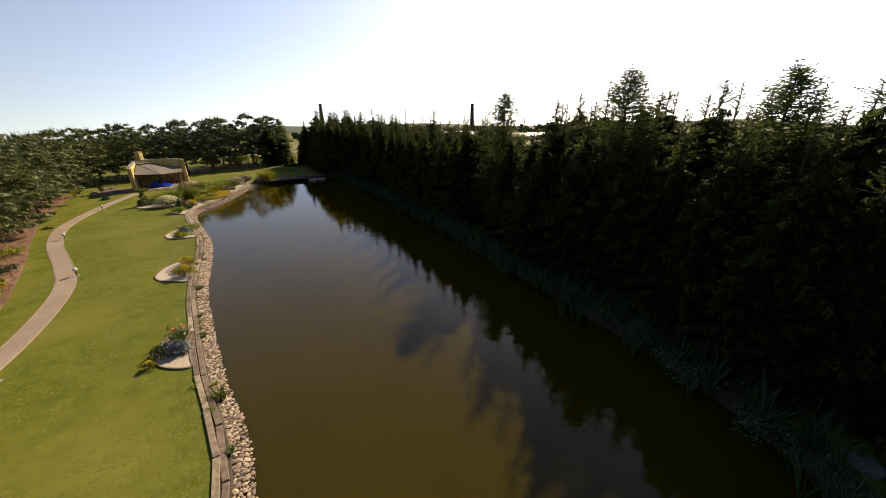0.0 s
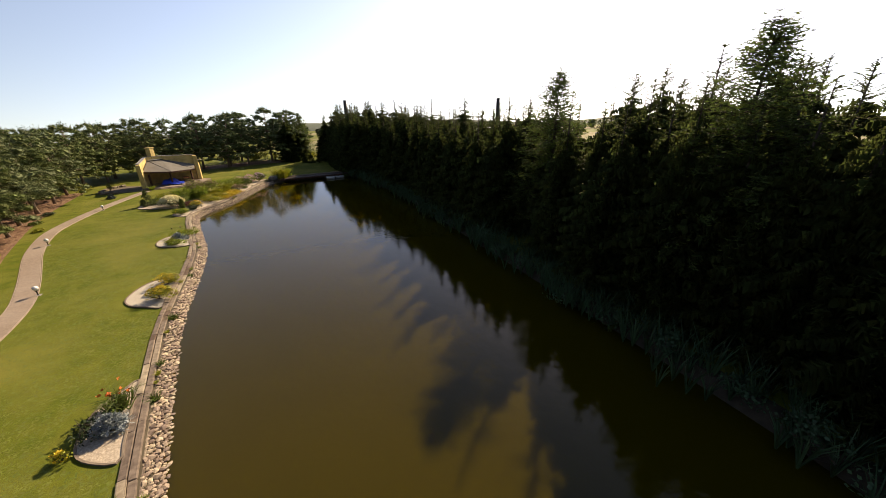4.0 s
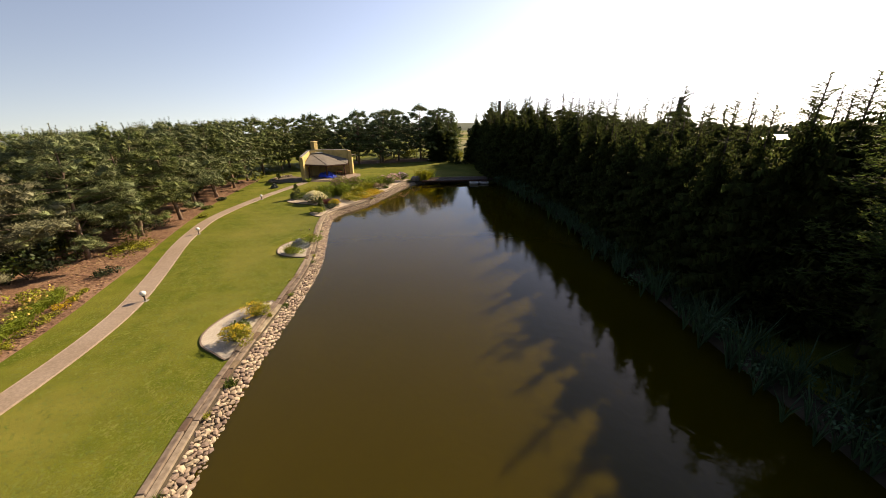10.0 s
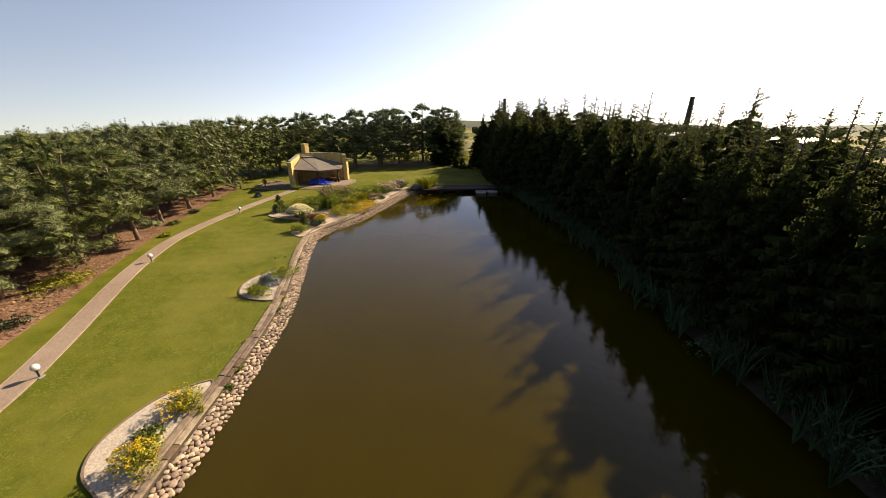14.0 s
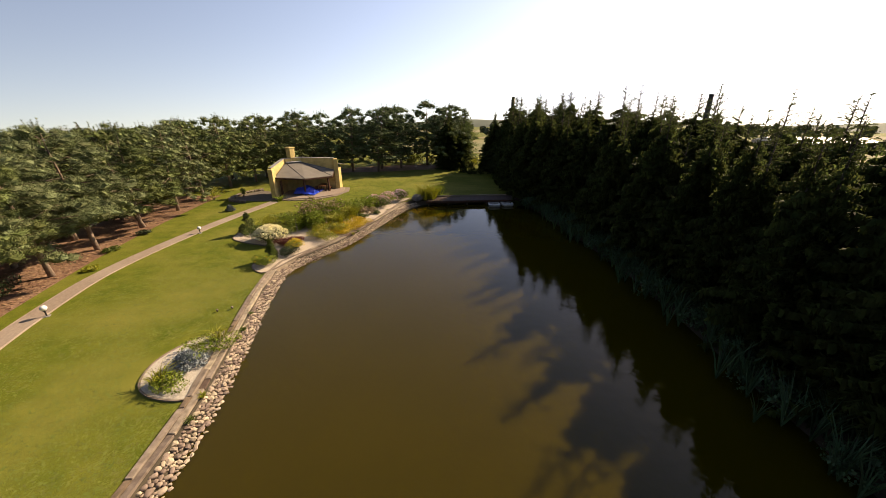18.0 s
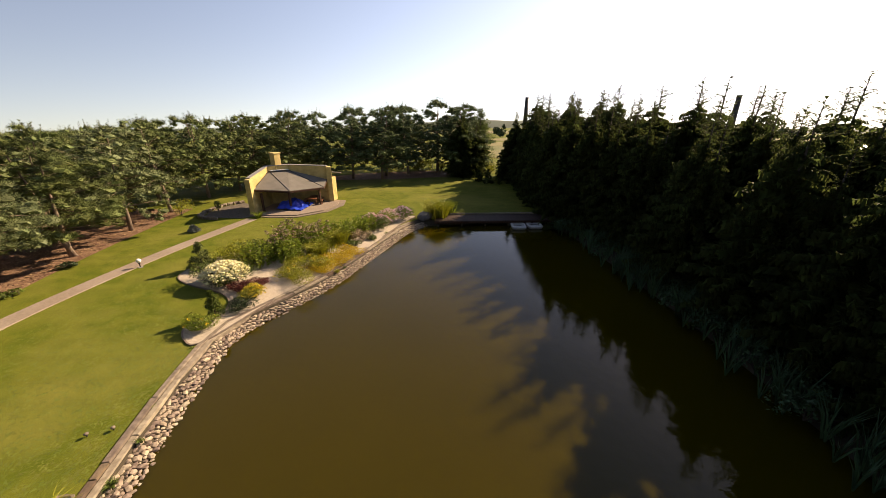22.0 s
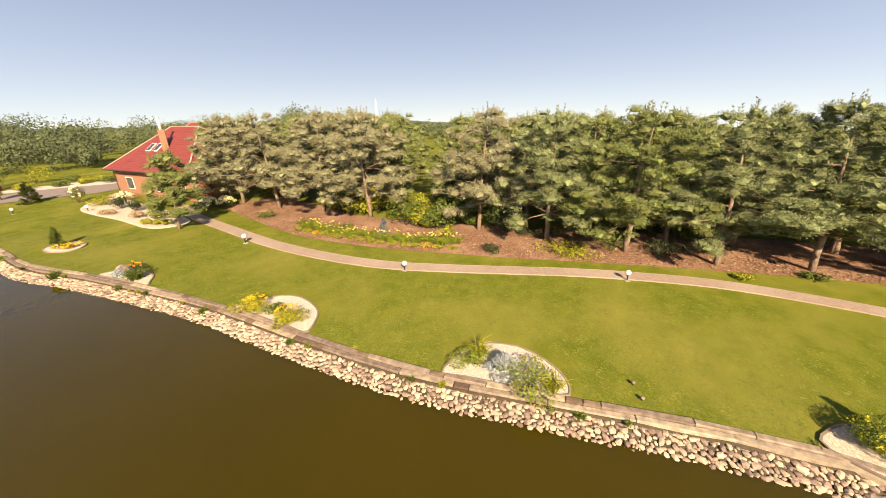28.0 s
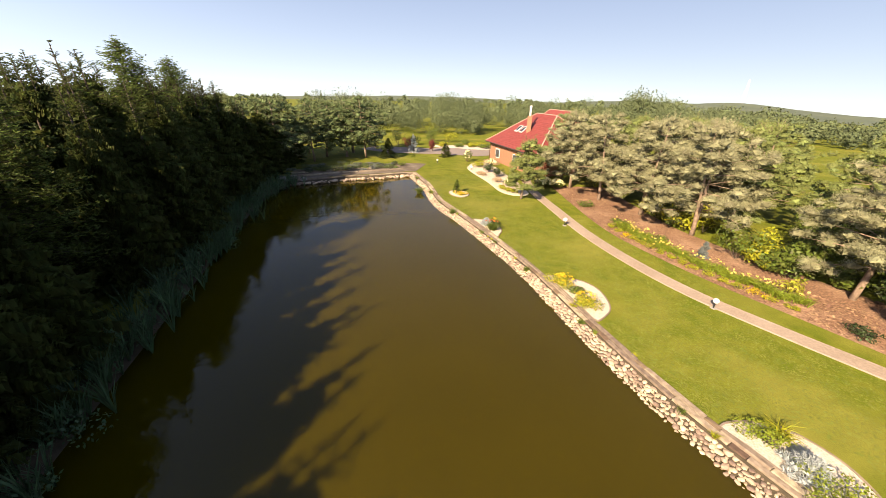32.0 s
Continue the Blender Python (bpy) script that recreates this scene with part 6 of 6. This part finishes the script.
dwarf_spruce("young_spruce", "young spruce by the driveway", -1.6, -15.2, 2.3, 1.0, "spruce", 614)
dwarf_spruce("young_blue_spruce", "young blue-green spruce by the driveway", 4.4, -17.4, 3.0, 1.0, "blue_spruce", 615)
dwarf_spruce("young_spruce", "dark bushy conifer on the lawn by the pond head", 6.4, -11.4, 3.0, 1.4, "spruce", 616)
FAR_SHRUBS = [  # x, y, width, height, foliage
    (1.6, -19.4, 1.5, 2.2, "red_leaf"), (6.4, -20.0, 1.5, 2.3, "red_leaf"), (1.8, -31.0, 2.4, 2.4, "leaf_lime"), (4.0, -27.0, 1.8, 2.8, "leaf"), (-5.0, -27.5, 2.6, 1.0, "leaf_lime"), (1.6, -25.0, 1.6, 0.9, "leaf_lime"),
    (-1.5, -25.5, 1.8, 0.8, "leaf"), (-3.5, -26.4, 1.8, 0.8, "leaf_lime"), (6.8, -25.0, 2.0, 2.0, "leaf_dark"), (9.2, -23.0, 2.6, 3.2, "leaf_dark"), (-6.6, -25.4, 2.2, 1.0, "leaf"), (12.4, -20.0, 2.2, 2.2, "leaf_dark"), (-2.0, -30.0, 2.0, 0.9, "leaf"), (5.0, -30.0, 2.2, 3.2, "leaf")]
for i, (x, y, w_, h_, fol) in enumerate(FAR_SHRUBS):
    bush("shrub", "small dark red-leaved tree by the driveway" if fol == "red_leaf" else "rounded garden shrub beyond the driveway", x, y, w_, h_, fol, 620, 0.18, seed=620 + i)
bed("far_bed", "pale gravel bed with low shrubs beyond the driveway", [(3.0, -24.0), (-2.0, -24.0), (-7.0, -23.8), (-7.6, -26.0), (-4.0, -28.4), (0.0, -27.4), (3.4, -26.2)], 0.035)
copy_thing(lamp, pose(-1.7, -10.0, 0) @ Matrix.Scale(0.85, 4))
copy_thing(lamp, pose(-7.2, -7.0, 0) @ Matrix.Scale(0.85, 4))

# ---- far off ----
for x, y, top, r_, label in ((-145, 450, 23.0, 1.9, "tall dark factory chimney beyond the fields"), (24.0, 300, 17.5, 1.3, "tall tapering concrete chimney beyond the fields")):
    z0 = gz(x, y)
    st = thing("factory_chimney", label, "chimney", pose(x, y, z0), group="far chimneys")
    h_ = top - z0
    part("shaft", mesh_of("shaft", *tube([(0, 0, 0), (0, 0, h_)], [r_ * 1.4, r_], 16), "dark_metal", True), st)
    part("rim", mesh_of("rim", *tube([(0, 0, h_), (0, 0, h_ + 0.8)], [r_ * 1.1, r_ * 1.1], 16), "dark_metal", True), st)
for x, y, lx, ly, rot in ((36, 172, 26, 12, 20), (64, 150, 30, 12, 30), (-60, 260, 50, 16, 10), (90, 120, 26, 12, 40), (0, 210, 36, 14, 15)):
    gh = thing("greenhouse", "long pale greenhouse in the far fields", "greenhouse", pose(x, y, gz(x, y), 0, 0, rot), group="far greenhouses")
    part("base", bm_mesh("base", box(lx, ly, 2.4, 0, (0, 0, 0.8)), "concrete"), gh)
    v, f = prism([(-lx / 2, -ly / 2), (lx / 2, -ly / 2), (lx / 2, 0), (-lx / 2, 0)], 2.0, [2.0, 2.0, 3.2, 3.2])
    v2_, f2_ = prism([(-lx / 2, 0), (lx / 2, 0), (lx / 2, ly / 2), (-lx / 2, ly / 2)], 2.0, [3.2, 3.2, 2.0, 2.0])
    part("roof", mesh_of("roof", *join((v, f), (v2_, f2_)), "white_plastic"), gh)
tz = gz(-640, -1360)
tw = thing("lattice_tower", "white lattice mast on the far hill", "mast", pose(-640, -1360, tz))
for k in range(4):
    a = math.pi / 4 + math.pi / 2 * k
    part("leg", mesh_of("leg", *tube([(7 * math.cos(a), 7 * math.sin(a), 0), (1.5 * math.cos(a), 1.5 * math.sin(a), 52 - tz)], [0.8, 0.5], 6), "white_plastic"), tw)
# hills on the horizon
for cx, cy, rx, ry, hh in ((-330, 850, 520, 150, 20), (-900, -700, 500, 700, 13), (-420, -900, 420, 260, 24), (500, 700, 400, 200, 20), (-1000, 350, 350, 500, 14), (350, -900, 500, 250, 12)):
    bm = bmesh.new()
    bmesh.ops.create_grid(bm, x_segments=40, y_segments=24, size=1.0)
    for vtx in bm.verts:
        x, y = vtx.co.x, vtx.co.y
        q = max(0.0, 1 - x * x - y * y)
        vtx.co = Vector((x * rx, y * ry, gz(cx + x * rx, cy + y * ry) + hh * q * (0.8 + 0.35 * noise.noise(Vector((x * 2.5 + cx, y * 2.5, 0)))) - 0.5))
    thing("hill", "low hazy wooded hill on the horizon", "hill", pose(cx, cy, 0), bm_mesh("hill", bm, "far_hill", True), kind="structure")
# rail fence behind the far pines
fence = thing("wire_fence", "thin post-and-wire fence beyond the far lawn", "fence")
for i in range(14):
    x, y = -52 + i * 2.4, 80 + i * 0.9
    part("post", mesh_of("post", *tube([(x, y, -0.1), (x, y, 1.3)], [0.05, 0.05], 6), "concrete"), fence)
for z in (0.5, 0.9, 1.25):
    part("wire", bm_mesh("wire", beam((-52, 80, z), (-52 + 13 * 2.4, 80 + 13 * 0.9, z), 0.02, 0.02), "dark_metal"), fence)
for i, (x, y, h_) in enumerate(((-33.5, 76.6, 1.7), (-31.9, 76.0, 2.0), (-30.6, 76.6, 1.9))):
    dwarf_spruce("young_conifer", "small dark conifer at the lawn's far edge", x, y, h_, 0.7, "spruce", 640 + i)
bed("lawn_bed", "small round gravel bed with a conifer on the lawn", [(-8.2, 3.8), (-9.0, 4.6), (-9.0, 5.6), (-8.4, 6.1), (-7.5, 5.7), (-6.9, 4.6), (-7.3, 3.8)], 0.03)
